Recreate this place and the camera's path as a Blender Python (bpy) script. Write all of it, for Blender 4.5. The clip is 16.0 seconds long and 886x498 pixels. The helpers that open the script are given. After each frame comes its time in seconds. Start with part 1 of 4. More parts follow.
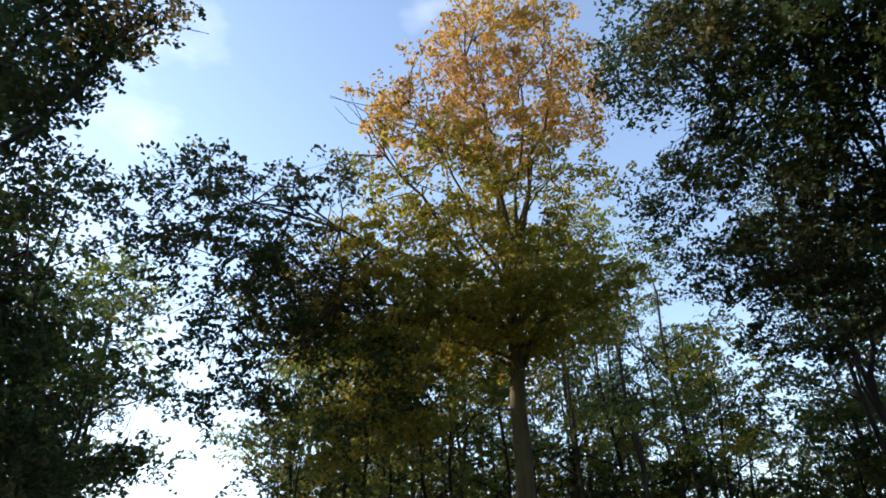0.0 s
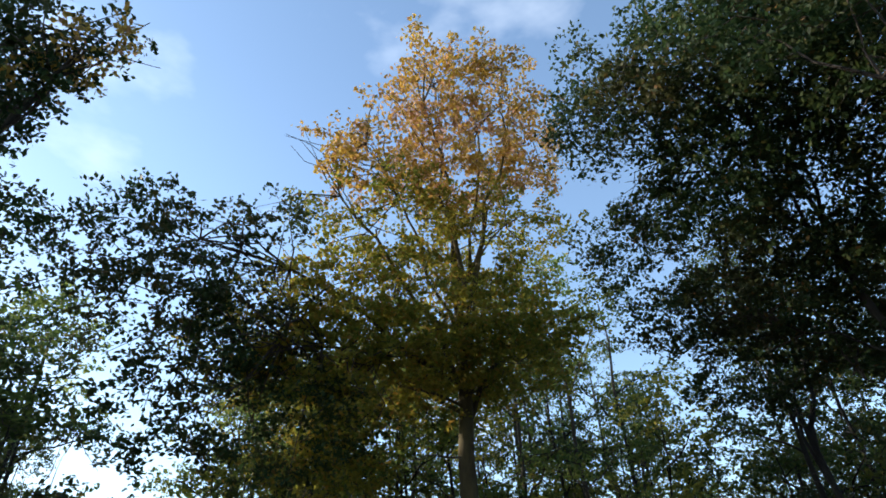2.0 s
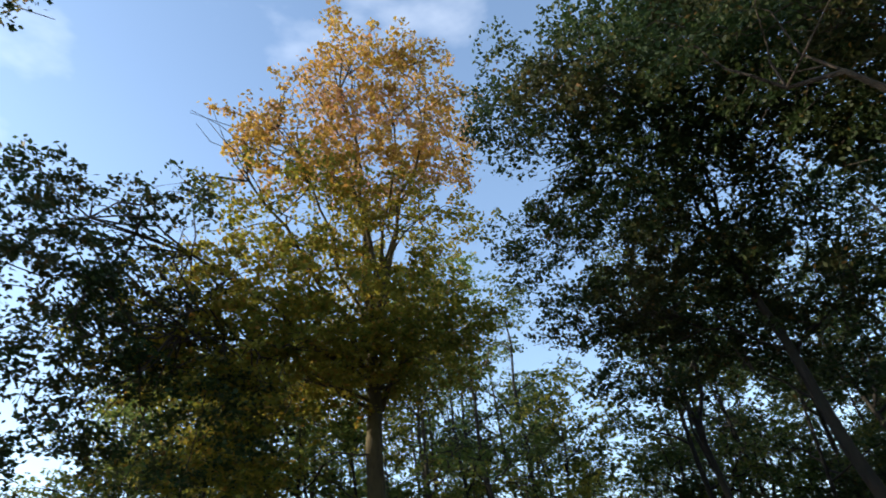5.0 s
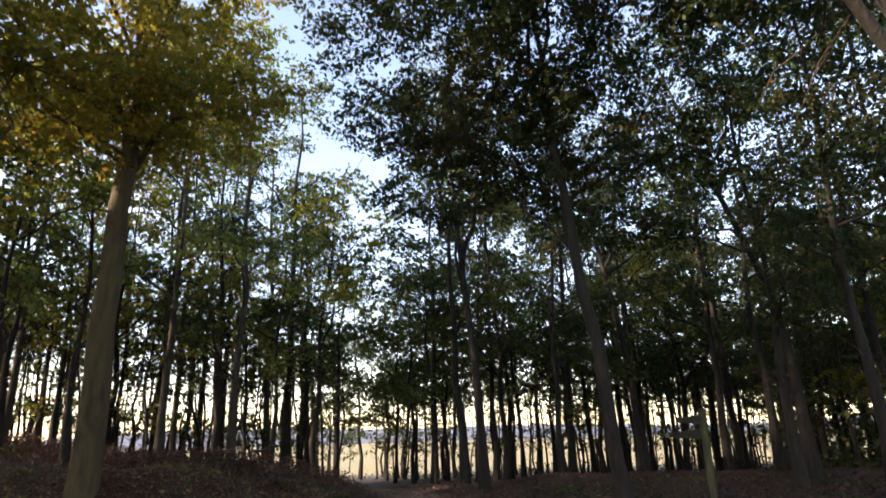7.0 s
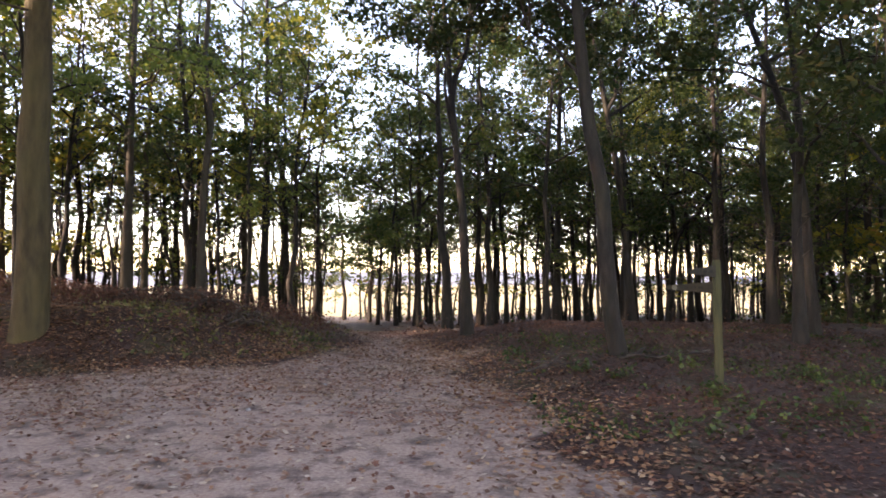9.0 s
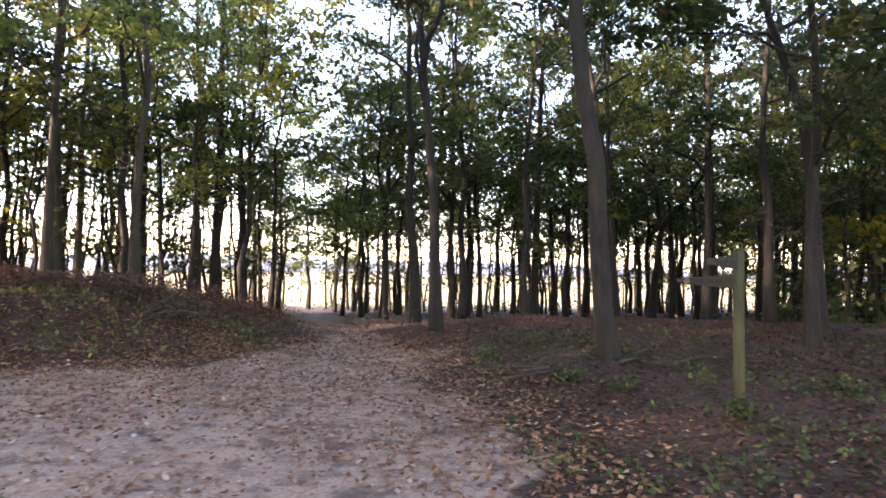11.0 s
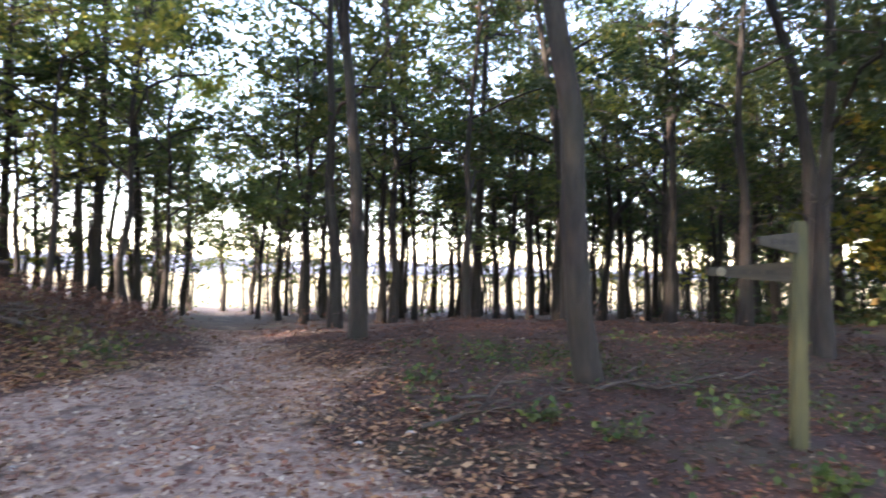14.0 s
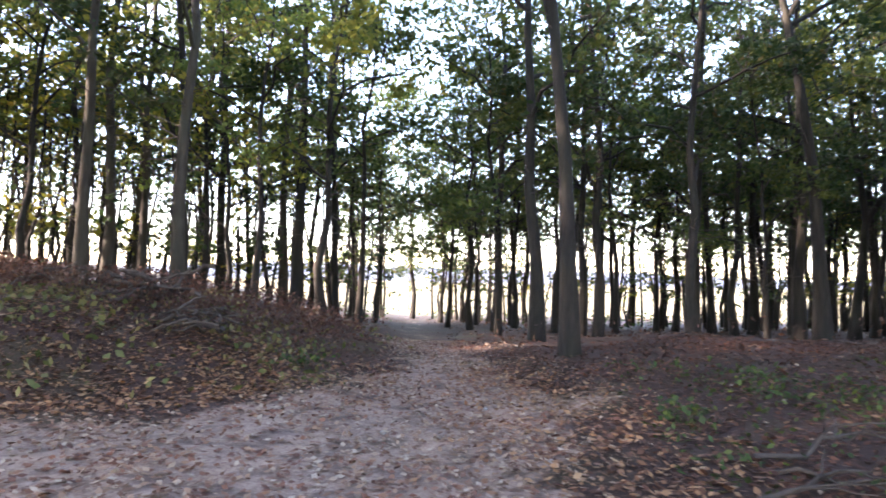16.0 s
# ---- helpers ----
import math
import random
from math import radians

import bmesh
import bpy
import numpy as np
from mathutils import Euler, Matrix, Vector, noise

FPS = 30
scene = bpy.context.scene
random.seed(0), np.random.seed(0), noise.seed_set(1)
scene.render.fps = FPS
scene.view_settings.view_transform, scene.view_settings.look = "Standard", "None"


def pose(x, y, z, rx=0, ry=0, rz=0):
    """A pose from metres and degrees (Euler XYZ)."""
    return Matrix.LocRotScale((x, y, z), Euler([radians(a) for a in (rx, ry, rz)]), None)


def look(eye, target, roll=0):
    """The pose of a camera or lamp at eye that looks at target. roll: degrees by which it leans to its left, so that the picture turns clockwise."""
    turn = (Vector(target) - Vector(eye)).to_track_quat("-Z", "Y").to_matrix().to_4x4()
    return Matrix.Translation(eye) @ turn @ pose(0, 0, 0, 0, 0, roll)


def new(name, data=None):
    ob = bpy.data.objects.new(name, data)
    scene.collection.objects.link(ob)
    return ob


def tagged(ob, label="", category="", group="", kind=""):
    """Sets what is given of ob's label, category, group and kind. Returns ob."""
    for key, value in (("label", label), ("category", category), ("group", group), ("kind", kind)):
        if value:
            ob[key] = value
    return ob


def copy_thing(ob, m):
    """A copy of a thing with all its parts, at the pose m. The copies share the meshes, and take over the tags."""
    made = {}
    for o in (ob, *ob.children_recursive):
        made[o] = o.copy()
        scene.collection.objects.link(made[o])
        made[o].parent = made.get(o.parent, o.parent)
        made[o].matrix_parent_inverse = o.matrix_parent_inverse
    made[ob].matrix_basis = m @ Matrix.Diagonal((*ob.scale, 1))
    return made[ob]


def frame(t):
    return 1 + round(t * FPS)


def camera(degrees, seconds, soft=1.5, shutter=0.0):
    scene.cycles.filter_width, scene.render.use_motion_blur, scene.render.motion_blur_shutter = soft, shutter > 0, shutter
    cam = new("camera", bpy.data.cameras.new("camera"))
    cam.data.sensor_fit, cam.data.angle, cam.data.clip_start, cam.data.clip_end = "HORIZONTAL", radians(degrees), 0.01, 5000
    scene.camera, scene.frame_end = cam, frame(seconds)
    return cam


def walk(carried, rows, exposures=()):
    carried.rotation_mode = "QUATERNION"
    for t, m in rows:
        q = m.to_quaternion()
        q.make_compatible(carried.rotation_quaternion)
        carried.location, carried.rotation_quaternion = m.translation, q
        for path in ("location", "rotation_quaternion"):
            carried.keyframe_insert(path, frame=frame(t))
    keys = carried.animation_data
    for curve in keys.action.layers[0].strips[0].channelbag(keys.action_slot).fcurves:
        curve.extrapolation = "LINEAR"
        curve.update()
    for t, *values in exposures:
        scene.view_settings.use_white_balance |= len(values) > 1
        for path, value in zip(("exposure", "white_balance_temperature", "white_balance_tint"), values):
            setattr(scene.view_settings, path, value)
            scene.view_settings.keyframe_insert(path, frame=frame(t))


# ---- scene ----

# camera and walk: seconds, eye, yaw to the left, pitch up, lean
cam = camera(70.4, 16.0, soft=1.7, shutter=0.35)
PATH = [
    (0.0, 0.623, -3.086, 1.433, 35.39, 31.68, -2.27),
    (0.5, 0.656, -3.070, 1.465, 33.76, 33.20, -2.58),
    (1.0, 0.697, -3.026, 1.500, 32.49, 34.13, -3.21),
    (1.5, 0.725, -3.002, 1.517, 31.79, 34.78, -3.89),
    (2.0, 0.758, -2.956, 1.535, 30.78, 35.19, -3.12),
    (2.5, 0.779, -2.893, 1.554, 29.98, 35.00, -3.67),
    (3.0, 0.790, -2.866, 1.565, 28.95, 35.08, -4.66),
    (5.5, -0.026, -2.764, 1.484, 13.19, 33.26, -8.13),
    (6.0, -0.128, -2.256, 1.530, 3.62, 28.69, -5.24),
    (6.5, -0.137, -1.965, 1.517, -0.14, 21.80, -2.78),
    (7.0, -0.063, -1.656, 1.497, 0.58, 16.73, -1.78),
    (7.5, 0.028, -1.338, 1.430, -1.73, 14.48, 1.86),
    (8.0, 0.150, -0.936, 1.400, 3.54, 13.17, 3.00),
    (8.5, 0.100, -0.450, 1.460, 2.40, 7.50, 0.80),
    (9.0, -0.002, 0.002, 1.520, -0.23, 3.00, -0.16),
    (11.5, 0.308, 2.387, 1.476, -3.75, 2.11, 1.11),
    (12.0, 0.476, 3.048, 1.442, -8.31, 3.42, 0.29),
    (12.5, 0.624, 3.765, 1.392, -15.58, 4.64, 1.92),
    (13.0, 0.835, 4.023, 1.420, -22.92, 2.85, 1.26),
    (13.5, 0.781, 4.547, 1.360, -18.59, 3.89, 0.81),
    (14.0, 0.529, 4.632, 1.384, -8.33, 2.18, 0.91),
    (14.5, 0.422, 5.107, 1.395, -0.03, 1.54, 0.91),
    (15.0, 0.347, 5.438, 1.382, 5.38, 1.60, 1.00),
    (15.5, 0.200, 5.830, 1.350, 4.40, 2.80, 1.60),
    (16.0, 0.036, 6.227, 1.313, 7.89, 2.74, 1.16),
]


def carried_at(x, y, z, yaw, pitch, lean):
    a, b = radians(yaw), radians(pitch)
    return look((x, y, z), (x - math.sin(a) * math.cos(b), y + math.cos(a) * math.cos(b), z + math.sin(b)), lean)


EXPOSURES = [(0.0, 1.6, 6600, 15), (1.5, 1.4, 6200, 9), (3.0, 1.38, 6200, 9), (5.5, 1.45, 6600, 13), (6.5, 1.85, 7100, 22), (7.5, 2.5, 7300, 29), (9.0, 3.15, 7600, 33), (12.0, 3.65, 6900, 30), (16.0, 3.9, 6500, 28)]
walk(cam, [(t, carried_at(*row)) for t, *row in PATH], EXPOSURES)

# ---- light: a low sun over the left shoulder of the wood, and the sky ----
SUN_UP, SUN_AT = 16.0, -106.0
world = bpy.data.worlds.new("world")
scene.world = world
world.use_nodes = True
wn, wl = world.node_tree.nodes, world.node_tree.links
wn.clear()
sky = wn.new("ShaderNodeTexSky")
sky.sky_type, sky.sun_disc = "NISHITA", False
sky.sun_elevation, sky.sun_rotation = radians(SUN_UP), radians(SUN_AT)
sky.air_density, sky.dust_density, sky.ozone_density = 1.0, 0.4, 0.9
coord = wn.new("ShaderNodeTexCoord")
stretch = wn.new("ShaderNodeMapping")
stretch.inputs["Scale"].default_value = (1.0, 1.0, 2.2)
stretch.inputs["Location"].default_value = (3.1, 1.7, 0.75)
puff = wn.new("ShaderNodeTexNoise")
puff.inputs["Scale"].default_value, puff.inputs["Detail"].default_value = 2.3, 6.0
ramp = wn.new("ShaderNodeValToRGB")
ramp.color_ramp.elements[0].position, ramp.color_ramp.elements[1].position = 0.60, 0.95
cloud = wn.new("ShaderNodeMix")
cloud.data_type = "RGBA"
cloud.inputs["B"].default_value = (4.4, 4.7, 5.1, 1)
back = wn.new("ShaderNodeBackground")
back.inputs["Strength"].default_value = 0.15
wout = wn.new("ShaderNodeOutputWorld")
wl.new(coord.outputs["Generated"], stretch.inputs["Vector"])
wl.new(stretch.outputs["Vector"], puff.inputs["Vector"])
wl.new(puff.outputs["Fac"], ramp.inputs["Fac"])
wl.new(ramp.outputs["Color"], cloud.inputs["Factor"])
wl.new(sky.outputs["Color"], cloud.inputs["A"])
wl.new(cloud.outputs["Result"], back.inputs["Color"])
wl.new(back.outputs["Background"], wout.inputs["Surface"])
sun = new("sun", bpy.data.lights.new("sun", "SUN"))
sun.data.energy, sun.data.angle, sun.data.color = 3.0, radians(1.0), (1.0, 0.86, 0.68)
au, ae = radians(SUN_AT), radians(SUN_UP)
sun.matrix_world = look((80 * math.sin(au) * math.cos(ae), 80 * math.cos(au) * math.cos(ae), 80 * math.sin(ae)), (0, 0, 0))

# ---- materials ----


def shader(name, rough=0.8):
    m = bpy.data.materials.new(name)
    m.use_nodes = True
    b = m.node_tree.nodes["Principled BSDF"]
    b.inputs["Roughness"].default_value = rough
    return m, m.node_tree.nodes, m.node_tree.links, b


def ramp_node(nodes, stops, mode="LINEAR"):
    r = nodes.new("ShaderNodeValToRGB")
    r.color_ramp.interpolation = mode
    while len(r.color_ramp.elements) < len(stops):
        r.color_ramp.elements.new(0.5)
    for e, (p, c) in zip(r.color_ramp.elements, stops):
        e.position, e.color = p, (*c, 1)
    return r


def noise_node(nodes, links, scale, detail=4.0, rough=0.55, space="Object", stretch=(1, 1, 1)):
    c, mp, n = nodes.new("ShaderNodeTexCoord"), nodes.new("ShaderNodeMapping"), nodes.new("ShaderNodeTexNoise")
    mp.inputs["Scale"].default_value = stretch
    n.inputs["Scale"].default_value, n.inputs["Detail"].default_value, n.inputs["Roughness"].default_value = scale, detail, rough
    links.new(c.outputs[space], mp.inputs["Vector"])
    links.new(mp.outputs["Vector"], n.inputs["Vector"])
    return n


def mix_node(nodes, links, fac, a, b, mode="MIX"):
    x = nodes.new("ShaderNodeMix")
    x.data_type, x.blend_type = "RGBA", mode
    for key, v in (("Factor", fac), ("A", a), ("B", b)):
        if isinstance(v, (int, float)):
            x.inputs[key].default_value = v
        elif isinstance(v, tuple):
            x.inputs[key].default_value = (*v, 1)
        else:
            links.new(v, x.inputs[key])
    return x.outputs["Result"]


def bump_to(nodes, links, b, height, strength, distance):
    n = nodes.new("ShaderNodeBump")
    n.inputs["Strength"].default_value, n.inputs["Distance"].default_value = strength, distance
    links.new(height, n.inputs["Height"])
    links.new(n.outputs["Normal"], b.inputs["Normal"])


def bark(name, dark, light, moss=(0.10, 0.11, 0.04), moss_amount=0.5, grooves=9.0):
    m, n, l, b = shader(name, 0.9)
    fine = noise_node(n, l, grooves, 6, 0.6, "Object", (1, 1, 0.22))
    wide = noise_node(n, l, 0.7, 3)
    c = ramp_node(n, [(0.30, dark), (0.72, light)])
    l.new(fine.outputs["Fac"], c.inputs["Fac"])
    patch = ramp_node(n, [(0.42, (0, 0, 0)), (0.70, (moss_amount,) * 3)])
    l.new(wide.outputs["Fac"], patch.inputs["Fac"])
    l.new(mix_node(n, l, patch.outputs["Color"], c.outputs["Color"], moss), b.inputs["Base Color"])
    bump_to(n, l, b, fine.outputs["Fac"], 1.0, 0.045)
    return m


def foliage(name, stops, patches, clear=0.35, wide=0.45):
    """Leaves: each its own shade, in patches of another hue, letting part of the light through."""
    m, n, l, b = shader(name, 0.55)
    b.inputs["Specular IOR Level"].default_value = 0.25
    g = n.new("ShaderNodeNewGeometry")
    each = ramp_node(n, stops)
    l.new(g.outputs["Random Per Island"], each.inputs["Fac"])
    area = noise_node(n, l, wide, 3)
    where = ramp_node(n, [(0.46, (0, 0, 0)), (0.62, (0.85, 0.85, 0.85))])
    l.new(area.outputs["Fac"], where.inputs["Fac"])
    other = ramp_node(n, patches)
    l.new(g.outputs["Random Per Island"], other.inputs["Fac"])
    hue = mix_node(n, l, where.outputs["Color"], each.outputs["Color"], other.outputs["Color"])
    l.new(hue, b.inputs["Base Color"])
    t = n.new("ShaderNodeBsdfTranslucent")
    l.new(hue, t.inputs["Color"])
    x = n.new("ShaderNodeMixShader")
    x.inputs["Fac"].default_value = clear
    l.new(b.outputs["BSDF"], x.inputs[1])
    l.new(t.outputs["BSDF"], x.inputs[2])
    l.new(x.outputs["Shader"], n["Material Output"].inputs["Surface"])
    return m


BARK_BEECH = bark("beech_bark", (0.030, 0.022, 0.010), (0.10, 0.074, 0.031), (0.09, 0.076, 0.024), 0.75, 7.0)
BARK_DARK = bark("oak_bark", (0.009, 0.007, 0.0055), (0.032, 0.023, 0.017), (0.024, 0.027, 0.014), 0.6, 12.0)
BARK_PALE = bark("pale_bark", (0.024, 0.018, 0.012), (0.070, 0.054, 0.037), (0.052, 0.055, 0.027), 0.6, 9.0)
BARK_TWIG = bark("twig_bark", (0.03, 0.022, 0.016), (0.10, 0.075, 0.055), (0.06, 0.06, 0.03), 0.3, 20.0)
LEAF_GOLD = foliage("golden_leaves", [(0.0, (0.34, 0.20, 0.03)), (0.4, (0.50, 0.30, 0.05)), (0.7, (0.45, 0.34, 0.06)), (1.0, (0.52, 0.26, 0.13))], [(0.0, (0.30, 0.24, 0.04)), (0.6, (0.42, 0.20, 0.06)), (1.0, (0.50, 0.30, 0.22))], 0.5)
LEAF_OLIVE = foliage("olive_leaves", [(0.0, (0.11, 0.14, 0.022)), (0.5, (0.21, 0.21, 0.03)), (0.85, (0.30, 0.25, 0.035)), (1.0, (0.36, 0.20, 0.04))], [(0.0, (0.22, 0.21, 0.03)), (0.7, (0.33, 0.27, 0.035)), (1.0, (0.38, 0.20, 0.04))], 0.66)
LEAF_GREEN = foliage("green_leaves", [(0.0, (0.035, 0.066, 0.020)), (0.6, (0.068, 0.100, 0.026)), (0.95, (0.11, 0.13, 0.034)), (1.0, (0.20, 0.17, 0.035))], [(0.0, (0.075, 0.095, 0.024)), (0.92, (0.125, 0.14, 0.032)), (1.0, (0.22, 0.17, 0.035))], 0.55)
# darker copy of the green leaves; crown shade is put into the colour
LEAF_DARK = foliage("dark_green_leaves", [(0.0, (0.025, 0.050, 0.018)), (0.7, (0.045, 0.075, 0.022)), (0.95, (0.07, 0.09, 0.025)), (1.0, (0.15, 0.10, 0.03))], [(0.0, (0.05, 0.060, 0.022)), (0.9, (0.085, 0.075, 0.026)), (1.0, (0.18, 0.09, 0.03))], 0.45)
LEAF_MID = foliage("mid_green_leaves", [(0.0, (0.065, 0.11, 0.028)), (0.5, (0.135, 0.185, 0.045)), (0.92, (0.19, 0.22, 0.05)), (1.0, (0.30, 0.20, 0.05))], [(0.0, (0.11, 0.16, 0.038)), (0.85, (0.17, 0.21, 0.045)), (1.0, (0.24, 0.23, 0.05))], 0.68)
LEAF_YELLOW = foliage("yellow_green_leaves", [(0.0, (0.12, 0.15, 0.025)), (0.6, (0.24, 0.24, 0.04)), (1.0, (0.36, 0.30, 0.05))], [(0.0, (0.10, 0.13, 0.025)), (1.0, (0.28, 0.23, 0.04))], 0.65)
LITTER = foliage("fallen_leaves", [(0.0, (0.042, 0.020, 0.014)), (0.55, (0.10, 0.041, 0.024)), (0.90, (0.16, 0.066, 0.034)), (0.985, (0.24, 0.13, 0.07)), (1.0, (0.42, 0.33, 0.24))], [(0.0, (0.048, 0.025, 0.018)), (0.92, (0.11, 0.052, 0.030)), (1.0, (0.34, 0.24, 0.15))], 0.1, 0.6)
LITTER_PALE = foliage("pale_fallen_leaves", [(0.0, (0.10, 0.042, 0.028)), (0.5, (0.21, 0.085, 0.048)), (0.85, (0.33, 0.20, 0.12)), (1.0, (0.48, 0.38, 0.28))], [(0.0, (0.12, 0.055, 0.035)), (0.6, (0.28, 0.18, 0.115)), (1.0, (0.46, 0.36, 0.26))], 0.1, 0.6)
LITTER_ORANGE = foliage("orange_fallen_leaves", [(0.0, (0.13, 0.055, 0.030)), (0.5, (0.27, 0.125, 0.055)), (0.85, (0.34, 0.18, 0.085)), (1.0, (0.42, 0.29, 0.17))], [(0.0, (0.10, 0.05, 0.03)), (1.0, (0.34, 0.19, 0.09))], 0.1, 0.6)
BRACKEN = foliage("dead_bracken", [(0.0, (0.050, 0.024, 0.018)), (0.6, (0.085, 0.038, 0.026)), (1.0, (0.13, 0.065, 0.038))], [(0.0, (0.05, 0.028, 0.02)), (1.0, (0.10, 0.058, 0.032))], 0.2, 0.8)
IVY = foliage("low_green_leaves", [(0.0, (0.03, 0.055, 0.016)), (0.8, (0.055, 0.09, 0.022)), (1.0, (0.16, 0.18, 0.04))], [(0.0, (0.04, 0.06, 0.018)), (1.0, (0.09, 0.10, 0.03))], 0.3, 1.2)
GRASS = foliage("rough_grass", [(0.0, (0.07, 0.09, 0.025)), (0.6, (0.12, 0.12, 0.04)), (1.0, (0.26, 0.21, 0.09))], [(0.0, (0.08, 0.08, 0.03)), (1.0, (0.20, 0.15, 0.06))], 0.25, 0.8)


def ground_material():
    m, n, l, b = shader("woodland_ground", 0.95)
    att = n.new("ShaderNodeVertexColor")
    att.layer_name = "cover"
    parts_of = n.new("ShaderNodeSeparateColor")
    l.new(att.outputs["Color"], parts_of.inputs["Color"])
    fine = noise_node(n, l, 28.0, 5, 0.65)
    mid = noise_node(n, l, 3.2, 5, 0.6)
    wide = noise_node(n, l, 0.6, 4)
    soil = ramp_node(n, [(0.30, (0.026, 0.014, 0.011)), (0.55, (0.054, 0.026, 0.017)), (0.75, (0.100, 0.048, 0.029))])
    l.new(fine.outputs["Fac"], soil.inputs["Fac"])
    moss = ramp_node(n, [(0.52, (0, 0, 0)), (0.70, (0.55, 0.55, 0.55))])
    l.new(wide.outputs["Fac"], moss.inputs["Fac"])
    floor = mix_node(n, l, moss.outputs["Color"], soil.outputs["Color"], (0.075, 0.075, 0.028))
    grit = ramp_node(n, [(0.26, (0.20, 0.130, 0.098)), (0.5, (0.32, 0.224, 0.172)), (0.74, (0.46, 0.355, 0.275))])
    l.new(fine.outputs["Fac"], grit.inputs["Fac"])
    worn = ramp_node(n, [(0.35, (0.86, 0.84, 0.85)), (0.65, (1.08, 1.05, 1.0))])
    l.new(mid.outputs["Fac"], worn.inputs["Fac"])
    gravel = mix_node(n, l, 1.0, grit.outputs["Color"], worn.outputs["Color"], "MULTIPLY")
    edge = n.new("ShaderNodeMath")
    edge.operation = "MULTIPLY_ADD"
    edge.inputs[1].default_value = 0.9
    l.new(mid.outputs["Fac"], edge.inputs[0])
    l.new(parts_of.outputs["Red"], edge.inputs[2])
    step = ramp_node(n, [(0.78, (0, 0, 0)), (1.0, (1, 1, 1))])
    l.new(edge.outputs["Value"], step.inputs["Fac"])
    near = mix_node(n, l, step.outputs["Color"], floor, gravel)
    straw = ramp_node(n, [(0.3, (0.30, 0.235, 0.095)), (0.7, (0.40, 0.325, 0.15))])
    l.new(mid.outputs["Fac"], straw.inputs["Fac"])
    l.new(mix_node(n, l, parts_of.outputs["Green"], near, straw.outputs["Color"]), b.inputs["Base Color"])
    bump_to(n, l, b, fine.outputs["Fac"], 0.45, 0.02)
    return m


def plain(name, stops, scale, rough=0.9, bump=0.3, stretch=(1, 1, 1)):
    m, n, l, b = shader(name, rough)
    f = noise_node(n, l, scale, 5, 0.6, "Object", stretch)
    c = ramp_node(n, stops)
    l.new(f.outputs["Fac"], c.inputs["Fac"])
    l.new(c.outputs["Color"], b.inputs["Base Color"])
    if bump:
        bump_to(n, l, b, f.outputs["Fac"], bump, 0.01)
    return m


GROUND = ground_material()
POST_WOOD = plain("weathered_post_wood", [(0.3, (0.030, 0.031, 0.011)), (0.7, (0.075, 0.072, 0.026))], 6.0, 0.85, 0.5, (4, 4, 0.4))
BOARD_WOOD = plain("weathered_board_wood", [(0.3, (0.018, 0.014, 0.008)), (0.7, (0.042, 0.034, 0.017))], 6.0, 0.85, 0.5, (0.5, 4, 4))
DISC_PALE = plain("pale_disc", [(0.3, (0.07, 0.062, 0.036)), (0.7, (0.12, 0.105, 0.06))], 30.0, 0.5, 0)
DEAD_WOOD = plain("dead_wood", [(0.3, (0.022, 0.015, 0.011)), (0.7, (0.085, 0.062, 0.046))], 8.0, 0.9, 0.6)
STONE = plain("pale_flint", [(0.3, (0.20, 0.175, 0.155)), (0.7, (0.40, 0.37, 0.34))], 14.0, 0.7, 0.3)
# distance haze is put into this blue-grey base colour
HILL = plain("haze_tinted_hill", [(0.3, (0.14, 0.165, 0.20)), (0.7, (0.18, 0.20, 0.23))], 0.02, 1.0, 0)
HEDGE = plain("far_hedge", [(0.3, (0.10, 0.12, 0.07)), (0.7, (0.17, 0.18, 0.10))], 0.3, 1.0, 0)

# ---- ground ----


def ease(a, b, v):
    v = np.clip((v - a) / (b - a), 0, 1)
    return v * v * (3 - 2 * v)


def path_middle(y):
    return np.interp(y, [-30, 4.6, 6.9, 10.5, 13, 17, 20, 28, 40, 60], [-1.2, -0.8, -0.85, -0.85, -0.85, -1.35, -2.3, -4.0, -6.4, -10.0])


def path_half(y):
    return np.interp(y, [-30, 4.6, 6.9, 10.5, 13, 17, 20, 40], [2.8, 2.35, 2.0, 1.45, 1.05, 0.9, 0.8, 0.8])


def track_edge(x):
    """Where the wide track ends and the leafy foot of the bank begins."""
    return np.interp(x, [-20, -7.2, -4.6, -3.2, -2.2], [9.6, 10.2, 11.1, 12.0, 13.4])


def ragged(x, y):
    """How far the worn edge of the way strays from its line."""
    return 0.22 * np.sin(1.3 * y + 0.4 * x) + 0.14 * np.sin(3.1 * y + 1.1 * x + 1.0) + 0.08 * np.sin(6.7 * y - 2.3 * x)


